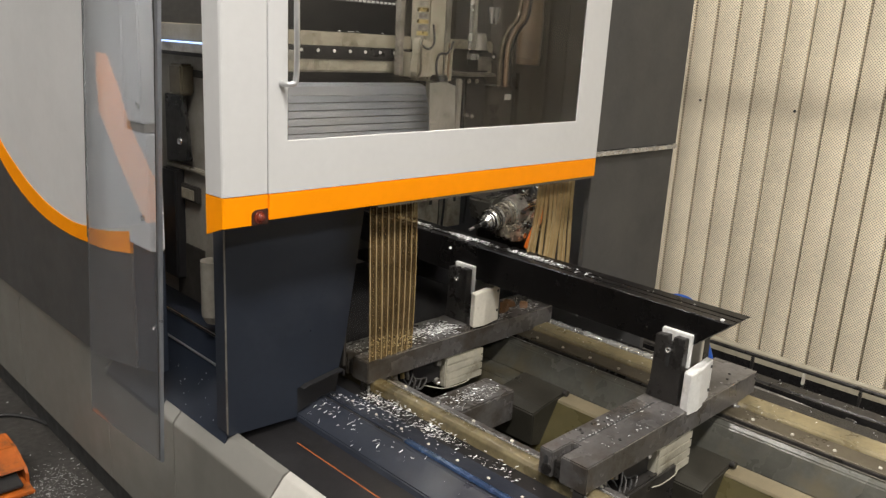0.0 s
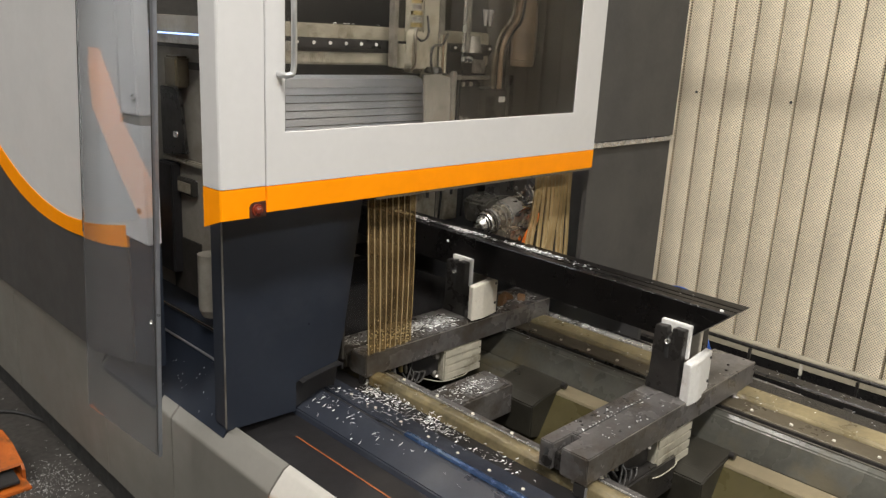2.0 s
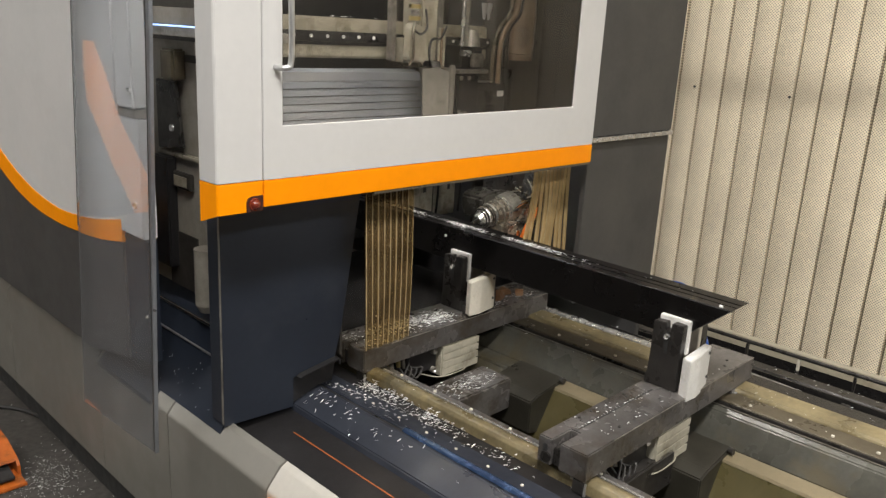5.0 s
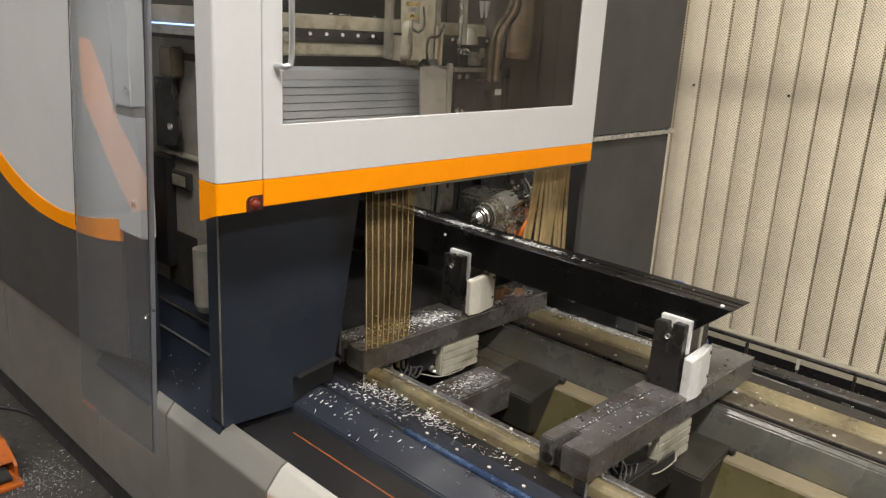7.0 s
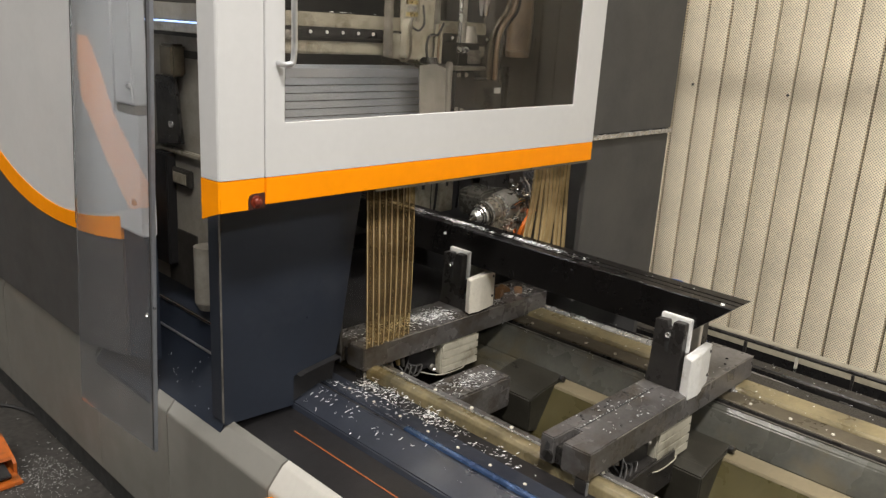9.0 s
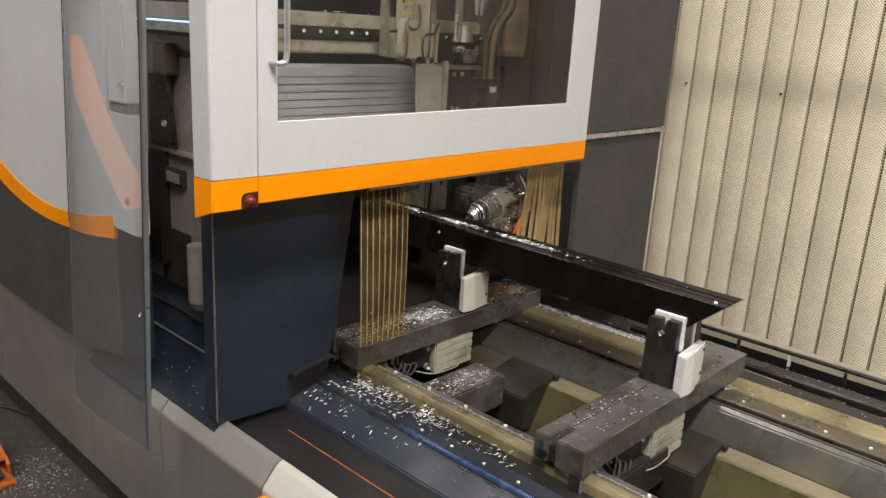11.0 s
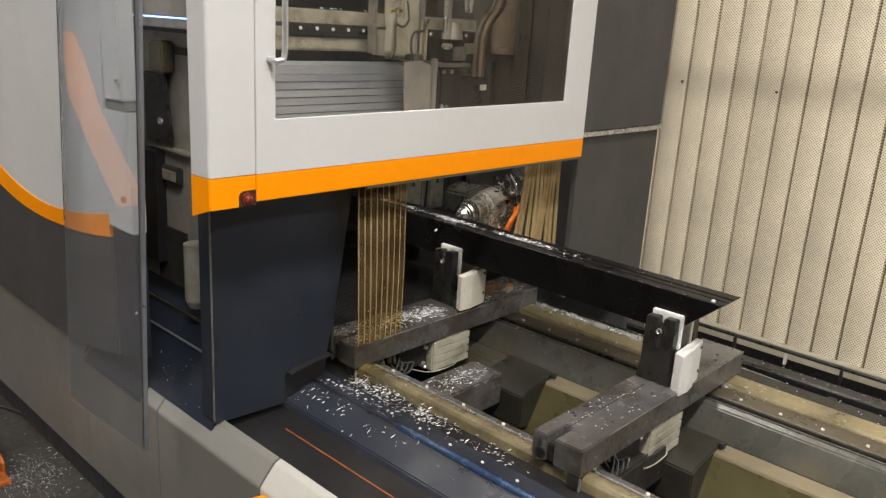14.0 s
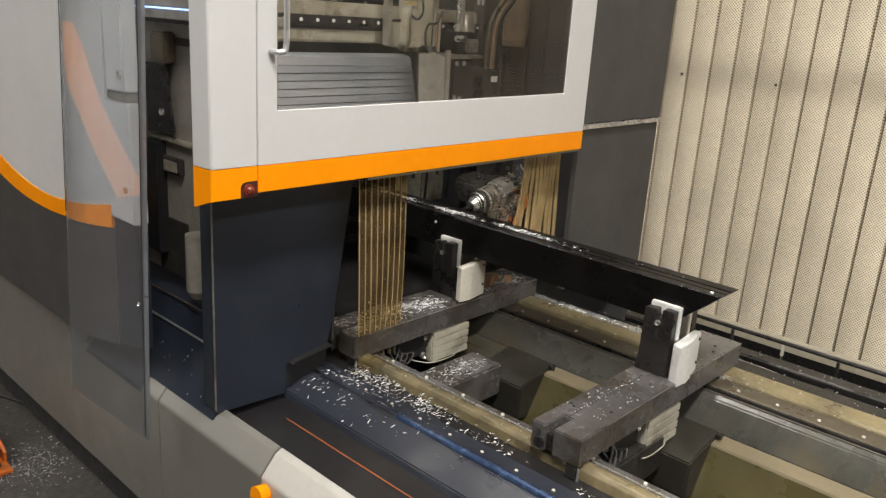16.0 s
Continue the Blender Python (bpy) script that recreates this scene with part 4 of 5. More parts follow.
    part("pad", box(xj + 0.0285, xj + 0.0435, ya - 0.005, yc + 0.004, zt + 0.105, zt + 0.204, 0.002), M_WHITE, jaw, "white plastic jaw pad")
    # rest plate: moulded piece with a slanted left face
    b = prism([(1.062, yf + 0.028), (1.050, yf - 0.002), (1.100, yf - 0.007), (1.190, yf + 0.008), (1.190, yf + 0.030)], "z", zt + drop, zt + drop + 0.130, 0.0025)
    for v in b.verts:
        if v.co.z > zt + 0.08 and v.co.x < 1.08:
            v.co.z -= 0.010
    rest = part("rest_plate", b, plate, t, "pale plastic rest plate")
    for z in (0.040, 0.112):
        part("screw", bolt((1.176, yf + 0.0055, zt + drop + z), (0.19, -1, 0), 0.005, 0.003), M_SEAL, rest)
    part("rest_foot", box(1.070, 1.186, yf + 0.0305, yf + 0.052, zt + 0.001, zt + 0.030, 0.002), M_JAW, rest)
    part("rest_bracket", box(1.192, 1.212, yf + 0.02, yf + 0.06, zt + 0.001, zt + 0.065, 0.002), M_JAW, t)
    far = part("far_jaw", prism([(yf + 0.03 + dy, zt + 0.001), (yf + 0.12 + dy, zt + 0.001), (yf + 0.11 + dy, zt + 0.182), (yf + 0.04 + dy, zt + 0.182)], "x", 1.232 + dx, 1.268 + dx, 0.002), M_JAW, t, "blackened steel far jaw")
    part("pad", box(1.213 + dx, 1.2315 + dx, yf + 0.036 + dy, yf + 0.115 + dy, zt + 0.03, zt + 0.176, 0.002), M_PLATE, far, "cream plastic jaw pad")
    # drive below the bar
    part("motor", box(0.935, 1.115, yf + 0.006, yf + 0.115, zb - 0.114, zb - 0.004, 0.004), M_MOTOR, t, "pale finned motor housing")
    for k in range(4):
        part("motor_rib", box(0.937, 1.1165, yf + 0.003, yf + 0.0055, zb - 0.112 + k * 0.0275, zb - 0.089 + k * 0.0275, 0.001), M_MOTOR, t)
    part("valve_block", box(0.800, 0.934, yf + 0.030, yf + 0.10, zb - 0.088, zb - 0.002, 0.004), M_BLACK, t, "black valve block")
    for dx, dz in ((0.915, -0.02), (0.915, -0.088)):
        part("screw", bolt((dx, yf + 0.029, zb + dz), (0, -1, 0), 0.012, 0.012), M_STEEL, t)
    for k in range(4):
        x = 0.72 + k * 0.026
        part("fitting", rod((x, yf + 0.05 + 0.01 * (k % 2), zb - 0.001), (x, yf + 0.045, zb - 0.045 - 0.012 * (k % 2)), 0.008, 10), (M_BRASS, M_STEEL)[k % 2], t, "", True)
        part("air_hose", hose([(x, yf + 0.045, zb - 0.045), (x + 0.02, yf + 0.01, zb - 0.085), (x + 0.06, yf + 0.02, zb - 0.06), (0.81, yf + 0.035, zb - 0.03 - 0.012 * k)], 0.0035, 6, 5), (M_RUBBER, M_JAW)[k % 2], t, "", True)
    part("cable", hose([(0.86, yf + 0.03, zb - 0.09), (0.92, yf - 0.005, zb - 0.105), (1.02, yf - 0.004, zb - 0.112), (1.055, yf + 0.004, zb - 0.108), (1.058, yf + 0.010, zb - 0.08)], 0.0019, 6, 6), M_MOTOR, t, "thin pale cable", True)
    return t


clamp(-0.612, 0.618, 0.0, 0.024, M_WHITE, -0.012)
clamp(0.195, 0.606, 0.017, 0.055, M_PLATE, 0.008)


# ---- the workpiece ----
def workpiece():
    """A tall black profile, mitred at its end, set a touch askew in the clamps."""
    t = thing("aluminium_profile", (1.105, -0.5, 0.764), "long black aluminium profile with a mitred end in the clamps", "workpiece")
    xa, z0, z1 = 1.105, 0.762, 0.881
    outline = [(xa, z0), (xa, z1 - 0.003), (xa + 0.003, z1), (xa + 0.030, z1), (xa + 0.0315, z1 - 0.005), (xa + 0.036, z1 - 0.005), (xa + 0.0375, z1),
               (xa + 0.060, z1), (xa + 0.0615, z1 - 0.004), (xa + 0.066, z1 - 0.004), (xa + 0.0675, z1 + 0.001), (xa + 0.100, z1 + 0.003), (xa + 0.104, z1 - 0.001), (xa + 0.104, z0)]
    b = prism(outline, "y", -0.6, 1.9)
    for v in b.verts:
        if v.co.y < 0:
            v.co.y = -0.656 - 1.13 * (v.co.z - 0.861)
    body = part("profile", b, M_PROFILE, t, "black satin profile")
    part("burr", bolt((xa + 0.012, -0.645, z1), (0, 0, 1), 0.006, 0.004), M_WHITE, body)
    part("hole", bolt((xa, 0.395, z1 - 0.035), (-1, 0, 0), 0.005, 0.003), M_WHITE, body)
    t.rotation_euler = (0, 0, radians(-1.25))


workpiece()


# ---- moving heads ----
def carriage():
    """The slide on the crossbeam with its valves, plate and upright column."""
    t = thing("carriage", (1.14, 0.63, 1.45), "pale tool carriage with fittings sliding along the crossbeam", "machine slide")
    part("slide_block", box(1.060, 1.134, 0.60, 0.674, 1.435, 1.52, 0.004), M_PALE, t, "pale slide block")
    part("valve_box", prism([(1.052, 1.452), (1.060, 1.442), (1.124, 1.438), (1.132, 1.450), (1.130, 1.556), (1.066, 1.572), (1.058, 1.55)], "y", 0.560, 0.599, 0.003), M_PALE, t, "pale valve box")
    for k in range(7):
        part("fitting", rod((1.092, 0.585, 1.580 + k * 0.020), (1.092, 0.585, 1.594 + k * 0.020), 0.021 - 0.005 * (k % 2), 14), (M_BRASS, M_STEEL)[k % 2], t, "", True)
    part("bracket", box(1.030, 1.050, 0.63, 0.66, 1.44, 1.80, 0.002), M_STEEL, t)
    part("cover_plate", prism([(1.052, 1.08), (1.028, 1.424), (1.105, 1.428), (1.155, 1.415), (1.172, 1.08)], "y", 0.468, 0.474, 0.001), M_STEEL, t, "dull grey cover plate")
    part("column", box(1.136, 1.225, 0.60, 0.70, 1.42, 2.1, 0.008), M_PALE, t, "pale machine column")
    part("column_edge", box(1.226, 1.262, 0.61, 0.70, 1.10, 2.1, 0.004), M_STEEL, t)
    part("guide_bar", box(1.205, 1.225, 0.50, 0.52, 1.08, 1.435, 0.003), M_STEEL, t, "dull steel guide bar")
    for k in range(3):
        part("rod", rod((1.206 + 0.013 * k, 0.575, 1.425), (1.208 + 0.013 * k, 0.575, 1.56), 0.005, 10), (M_PALE, M_TAN, M_PALE)[k], t, "", True)
    part("lamp_pot", rod((1.175, 0.575, 1.425), (1.175, 0.575, 1.445), 0.035, 18, 0.030), M_JAW, t, "", True)
    part("hose", hose([(1.225, 0.56, 1.565), (1.19, 0.55, 1.525), (1.15, 0.55, 1.52), (1.135, 0.55, 1.485), (1.145, 0.55, 1.435), (1.17, 0.56, 1.42)], 0.0045, 8), M_RUBBER, t, "", True)
    part("hose", hose([(1.075, 0.565, 1.575), (1.055, 0.548, 1.53), (1.06, 0.55, 1.46), (1.048, 0.56, 1.43)], 0.005, 8), M_STRAP, t, "", True)
    part("hose", hose([(1.06, 0.555, 1.55), (1.09, 0.548, 1.535), (1.125, 0.556, 1.56), (1.13, 0.57, 1.62)], 0.004, 8), M_RUBBER, t, "", True)
    return t


def spindle_head():
    """The unit that travels with the carriage and plunges: pipes above, a dark body, the horizontal spindle below."""
    t = thing("spindle_head", (1.55, 0.52, 0.85), "dark tool head with pipes and a bright horizontal milling spindle", "machine head")
    part("body", box(1.300, 1.42, 0.56, 0.68, 1.08, 1.40, 0.008), M_BLACK, t, "dark painted head body")
    part("body", box(1.422, 1.60, 0.575, 0.68, 1.08, 1.365, 0.008), M_JAW, t)
    part("shelf", box(1.295, 1.46, 0.55, 0.68, 1.402, 1.416, 0.003), M_STEEL, t)
    part("upper_body", box(1.32, 1.44, 0.57, 0.66, 1.417, 1.50, 0.006), M_BLACK, t)
    part("cap", rod((1.375, 0.58, 1.50), (1.375, 0.58, 1.56), 0.040, 20, 0.030), M_STEEL, t, "", True)
    for x, z in ((1.315, 1.26), (1.345, 1.255), (1.318, 1.385), (1.36, 1.385)):
        part("screw", bolt((x, 0.5595, z), (0, -1, 0), 0.009, 0.006), M_STEEL, t)
    part("tag", box(1.545, 1.580, 0.571, 0.5745, 1.312, 1.334, 0), M_WHITE, t, "small white label")
    part("cylinder", rod((1.728, 0.62, 1.475), (1.732, 0.62, 1.64), 0.050, 28, 0.050), M_TAN, t, "brown moulded cover", True)
    part("cylinder_neck", rod((1.732, 0.62, 1.6405), (1.745, 0.62, 1.95), 0.048, 28, 0.030), M_TAN, t, "", True)
    part("cylinder_foot", rod((1.728, 0.62, 1.450), (1.728, 0.62, 1.4745), 0.046, 28, 0.050), M_TAN, t, "", True)
    part("lower_rod", box(1.635, 1.665, 0.60, 0.63, 1.08, 1.415, 0.003), M_JAW, t)
    for k, (x, y) in enumerate(((1.49, 0.56), (1.52, 0.555), (1.545, 0.56))):
        part("pipe", hose([(x, y, 1.365), (x, y, 1.47), (x + 0.008, y, 1.53), (x + 0.04, y, 1.585), (x + 0.085, y, 1.63), (x + 0.10, y, 1.72), (x + 0.10, y, 1.86)], 0.009, 10), (M_STRAP, M_TAN, M_JAW)[k], t, "", True)
    for k in range(2):
        part("nozzle", rod((1.468 + 0.026 * k, 0.60, 1.60), (1.468 + 0.026 * k, 0.60, 1.66), 0.005, 12, 0.013), M_ALU, t, "", True)
    part("pipe", rod((1.312, 0.56, 1.50), (1.312, 0.56, 1.90), 0.007, 12), M_BRIGHT, t, "", True)
    part("pipe", rod((1.340, 0.57, 1.50), (1.340, 0.57, 1.90), 0.012, 12), M_STEEL, t, "", True)
    part("flange", rod((1.300, 0.55, 1.475), (1.345, 0.55, 1.475), 0.011, 14), M_BRIGHT, t, "", True)
    part("gauge", box(1.37, 1.43, 0.552, 0.57, 1.425, 1.475, 0.003), M_STEEL, t)
    part("hanger", box(1.56, 1.66, 0.55, 0.63, 0.92, 1.10, 0.004), M_JAW, t)
    # the spindle
    ys, zs = 0.50, 0.853
    part("spindle_body", rod((1.432, ys, zs + 0.003), (1.535, ys, zs + 0.003), 0.046, 32, 0.052), M_HEAD, t, "turned spindle barrel", True)
    part("spindle_collar", rod((1.5355, ys, zs + 0.003), (1.60, ys, zs + 0.003), 0.060, 32), M_STEEL, t, "", True)
    part("spindle_nose", rod((1.392, ys, zs + 0.002), (1.4315, ys, zs + 0.003), 0.020, 32, 0.043), M_BRIGHT, t, "polished nose cone", True)
    for x, r, m in ((1.410, 0.0335, M_JAW), (1.418, 0.040, M_CHROME), (1.433, 0.0485, M_CHROME), (1.446, 0.0475, M_JAW), (1.456, 0.0495, M_BRIGHT), (1.500, 0.0515, M_STEEL), (1.528, 0.056, M_BRIGHT)):
        part("ring", rod((x, ys, zs + 0.003), (x + 0.007, ys, zs + 0.003), r, 32), m, t, "", True)
    for k in range(14):
        a = k * math.pi / 7
        part("flange_bolt", bolt((1.5355, ys + 0.054 * math.cos(a), zs + 0.003 + 0.054 * math.sin(a)), (-1, 0, 0), 0.0045, 0.005), (M_CHROME, M_JAW)[k % 2], t)
    part("collet", rod((1.366, ys, zs), (1.3915, ys, zs), 0.012, 20, 0.018), M_CHROME, t, "", True)
    part("tool_shank", rod((1.330, ys, zs), (1.3655, ys, zs), 0.0085, 16), M_CHROME, t, "", True)
    part("cutter", rod((1.308, ys, zs), (1.3295, ys, zs), 0.0055, 12), M_STEEL, t, "", True)
    part("casting", prism([(1.455, zs + 0.030), (1.455, zs + 0.060), (1.475, zs + 0.076), (1.56, zs + 0.086), (1.64, zs + 0.074), (1.64, zs - 0.04), (1.47, zs - 0.03)], "y", ys + 0.028, ys + 0.15, 0.008), M_CAST, t, "oily grey cast head", True)
    for x in (1.49, 1.53, 1.57):
        part("casting_bolt", bolt((x, ys + 0.050, zs + 0.083), (0, 0, 1), 0.007, 0.007), M_JAW, t)
    lug = part("lower_plate", prism([(1.470, zs - 0.030), (1.470, zs - 0.070), (1.50, zs - 0.092), (1.585, zs - 0.095), (1.600, zs - 0.075), (1.600, zs - 0.018)], "y", ys - 0.066, ys + 0.03, 0.004), M_HEAD, t, "bright machined plate", True)
    for k in range(6):
        part("screw", bolt((1.488 + k * 0.020, ys - 0.066, zs - 0.038 + 0.002 * k), (0, -1, 0), 0.0042, 0.006), M_CHROME, lug)
    part("drain", rod((1.560, ys - 0.066, zs - 0.070), (1.560, ys - 0.078, zs - 0.070), 0.011, 16), M_CHROME, lug, "", True)
    housing = part("housing", prism([(1.535, zs - 0.085), (1.535, zs + 0.030), (1.552, zs + 0.056), (1.66, zs + 0.072), (1.72, zs + 0.060), (1.72, zs - 0.085)], "y", ys - 0.048, ys + 0.13, 0.010), M_HEAD, t, "oily brown-grey spindle housing", True)
    part("housing_cap", rod((1.63, ys - 0.0485, zs - 0.01), (1.63, ys - 0.062, zs - 0.01), 0.034, 20, 0.030), M_HEAD, housing, "", True)
    part("clamp_ring", rod((1.575, ys - 0.02, zs + 0.060), (1.575, ys - 0.02, zs + 0.075), 0.016, 16), M_CHROME, housing, "", True)
    for k in range(12):
        a = k * math.pi / 6
        part("screw", bolt((1.63 + 0.05 * math.cos(a), ys - 0.0485, zs - 0.012 + 0.042 * math.sin(a)), (0, -1, 0), 0.005, 0.006), (M_CHROME, M_JAW)[k % 2], housing)
    for k, (x, z) in enumerate(((1.545, 0.02), (1.56, -0.03), (1.60, 0.045), (1.66, 0.05), (1.685, -0.01), (1.69, 0.04))):
        part("fitting", rod((x, ys - 0.05, zs + z), (x + 0.012, ys - 0.075, zs + z + 0.008), 0.007, 10), (M_JAW, M_CHROME, M_BRASS)[k % 3], housing, "", True)
    part("feed_pipe", hose([(1.545, ys - 0.06, zs + 0.03), (1.60, ys - 0.075, zs + 0.055), (1.66, ys - 0.075, zs + 0.05), (1.70, ys - 0.06, zs + 0.085)], 0.004, 8), M_CHROME, housing, "", True)
    part("feed_pipe", hose([(1.56, ys - 0.06, zs - 0.02), (1.62, ys - 0.085, zs - 0.045), (1.68, ys - 0.08, zs - 0.03), (1.71, ys - 0.06, zs + 0.02)], 0.004, 8), M_JAW, housing, "", True)
    rnd = random.Random(44)
    for k in range(26):
        x, z = rnd.uniform(1.60, 1.73), zs + rnd.uniform(0.045, 0.125)
        y = ys + rnd.uniform(-0.06, 0.02)
        part("fitting", rod((x, y, z), (x + rnd.uniform(-0.03, 0.03), y - 0.012, z + rnd.uniform(-0.02, 0.02)), rnd.uniform(0.003, 0.008), 10), (M_JAW, M_RUBBER, M_CHROME, M_JAW, M_HEAD)[k % 5], t, "", True)
    tilt = Matrix.Translation((1.52, ys, zs + 0.010)) @ Matrix.Rotation(radians(-10), 4, "Y") @ Matrix.Translation((-1.52, -ys, -zs - 0.002))
    for ob in t.children:
        if ob.name.split(".")[0] in ("spindle_body", "spindle_collar", "spindle_nose", "ring", "flange_bolt", "collet", "tool_shank", "cutter"):
            ob.data.transform(tilt)
    for k in range(4):
        part("nozzle", hose([(1.64 + k * 0.026, ys - 0.02, zs + 0.13), (1.635 + k * 0.026, ys - 0.055, zs + 0.09), (1.64 + k * 0.024, ys - 0.068, zs + 0.02)], 0.0035, 8), (M_JAW, M_STEEL)[k % 2], t, "", True)
    for k in range(2):
        part("coolant_hose", hose([(1.68 - 0.02 * k, ys - 0.07 + 0.01 * k, zs + 0.012 - 0.014 * k), (1.632 - 0.014 * k, ys - 0.095, zs - 0.004 - 0.010 * k), (1.592 - 0.012 * k, ys - 0.10, zs - 0.045), (1.580 - 0.012 * k, ys - 0.08, zs - 0.12)], 0.0095, 10), M_HOSE, t, "orange hose", True)
    for k in range(3):
        part("cable", hose([(1.66 + 0.02 * k, ys - 0.03, zs + 0.15), (1.69 + 0.02 * k, ys - 0.07, zs + 0.09), (1.70 + 0.015 * k, ys - 0.07, zs - 0.02)], 0.006, 8), M_RUBBER, t, "", True)
    return t


slide = carriage()
head = spindle_head()


# ---- along the wall ----
def wall_side():
    t = thing("pipe_rail", (2.27, -0.5, 0), "thin dark oily pipe on short posts along the wall", "pipe")
    part("pipe", rod((2.27, -2.4, 0.369), (2.27, 1.6, 0.369), 0.008, 12), M_JAW, t, "", True)
    for k in range(10):
        y = -2.2 + 0.212 * k
        part("post", box(2.264, 2.276, y - 0.004, y + 0.004, 0.0, 0.312, 0.001), M_JAW, t)
        part("clip", box(2.262, 2.278, y - 0.005, y + 0.005, 0.3125, 0.3595, 0.001), (M_PLATE, M_JAW)[k % 2], t)
    c = thing("cable_chain", (1.9, -0.6, 0), "black plastic cable chain lying in its channel", "cable chain")
    part("channel", prism([(1.76, 0.30), (1.76, 0.335), (1.765, 0.335), (1.765, 0.305), (2.06, 0.305), (2.06, 0.345), (2.065, 0.345), (2.065, 0.30)], "y", -2.4, 1.6), M_WET, c)
    for y in (-2.2, -1.0, 0.2, 1.4):
        part("leg", box(1.80, 1.83, y, y + 0.03, 0, 0.2995, 0.001), M_BEAM, c)
        part("leg", box(2.00, 2.03, y, y + 0.03, 0, 0.2995, 0.001), M_BEAM, c)
    first = None
    for k in range(60):
        if first is None:
            b = box(1.80, 1.90, -2.30, -2.262, 0.3055, 0.365, 0.004)
            b = box(1.812, 1.888, -2.306, -2.256, 0.320, 0.352, 0.002, b)
            first = part("link", b, M_WET, c)
        else:
            ob = new("link", first.data)
            ob.parent, ob.matrix_parent_inverse, ob.location = c, first.matrix_parent_inverse, (0, k * 0.055, 0)
    first = None
    for k in range(32):
        if first is None:
            first = part("pin", box(1.912, 1.918, -2.27, -2.235, 0.352, 0.358, 0.001), M_STEEL, c)
        else:
            ob = new("pin", first.data)
            ob.parent, ob.matrix_parent_inverse, ob.location = c, first.matrix_parent_inverse, (0.004 * (k % 3), k * 0.102, 0)
    rnd = random.Random(9)
    for k in range(7):
        x = 1.925 + 0.018 * k
        pts = [(x + rnd.uniform(-0.012, 0.012), -2.3 + 0.3 * j, 0.315 + rnd.uniform(0, 0.018)) for j in range(12)]
        part("cable", hose(pts, rnd.uniform(0.004, 0.008), 6, 4), (M_WET, M_JAW, M_STEEL, M_WET)[k % 4], c, "", True)
    part("channel_rail", prism([(2.085, 0.30), (2.085, 0.338), (2.092, 0.344), (2.150, 0.344), (2.155, 0.30)], "y", -2.4, 1.6), M_JAW, c, "dark oily side rail")
    part("channel_rail", prism([(1.705, 0.30), (1.705, 0.352), (1.745, 0.352), (1.748, 0.30)], "y", -2.4, 1.6), M_JAW, c)
    for k in range(22):
        y = -2.2 + k * 0.13 + rnd.uniform(-0.04, 0.04)
        x = rnd.uniform(1.93, 2.05)
        part("clip", box(x, x + rnd.uniform(0.01, 0.03), y, y + rnd.uniform(0.02, 0.06), 0.334, 0.334 + rnd.uniform(0.006, 0.02), 0.002), (M_STEEL, M_JAW, M_STRAP, M_JAW)[k % 4], c)
    h = thing("air_hose", (1.9, -0.1, 0.38), "bright blue air hose looped over the channel", "hose")
    part("loop", hose([(1.92, -0.30, 0.36), (1.90, -0.20, 0.60), (1.90, -0.13, 0.648), (1.90, -0.07, 0.60), (1.92, -0.16, 0.36)], 0.012, 10, 8), M_BLUEHOSE, h, "", True)


wall_side()


# ---- floor things ----
def foot_pedal():
    t = thing("foot_pedal", (-0.17, 1.30, 0), "orange foot switch with a black pedal on the floor", "foot switch")
    hood = prism([(1.17, 0.0), (1.17, 0.045), (1.19, 0.062), (1.29, 0.095), (1.40, 0.10), (1.42, 0.09), (1.42, 0.0)], "x", -0.265, -0.255, 0.001)
    hood = prism([(1.17, 0.0), (1.17, 0.045), (1.19, 0.062), (1.29, 0.095), (1.40, 0.10), (1.42, 0.09), (1.42, 0.0)], "x", -0.118, -0.108, 0.001, hood)
    hood = prism([(1.186, 0.055), (1.19, 0.063), (1.29, 0.096), (1.40, 0.101), (1.42, 0.091), (1.414, 0.084), (1.395, 0.093), (1.292, 0.088)], "x", -0.2545, -0.1185, 0.0, hood)
    part("hood", hood, M_PEDAL, t, "orange metal hood")
    part("base", box(-0.262, -0.111, 1.10, 1.42, 0.0, 0.012, 0.003), M_PEDAL, t)
    part("pedal", prism([(1.13, 0.02), (1.13, 0.03), (1.35, 0.065), (1.36, 0.055)], "x", -0.235, -0.138, 0.002), M_RUBBER, t, "black ribbed pedal")
    c = thing("floor_cable", (-0.05, 1.6, 0), "grey cable lying on the floor by the machine", "cable")
    part("cable", hose([(-0.18, 1.43, 0.05), (-0.17, 1.55, 0.012), (-0.08, 1.74, 0.009), (0.02, 1.70, 0.008), (0.09, 1.52, 0.008), (0.10, 1.25, 0.009), (0.09, 1.0, 0.012), (0.13, 0.88, 0.03), (0.19, 0.85, 0.12)], 0.008, 8, 8), M_RUBBER, c, "", True)


foot_pedal()


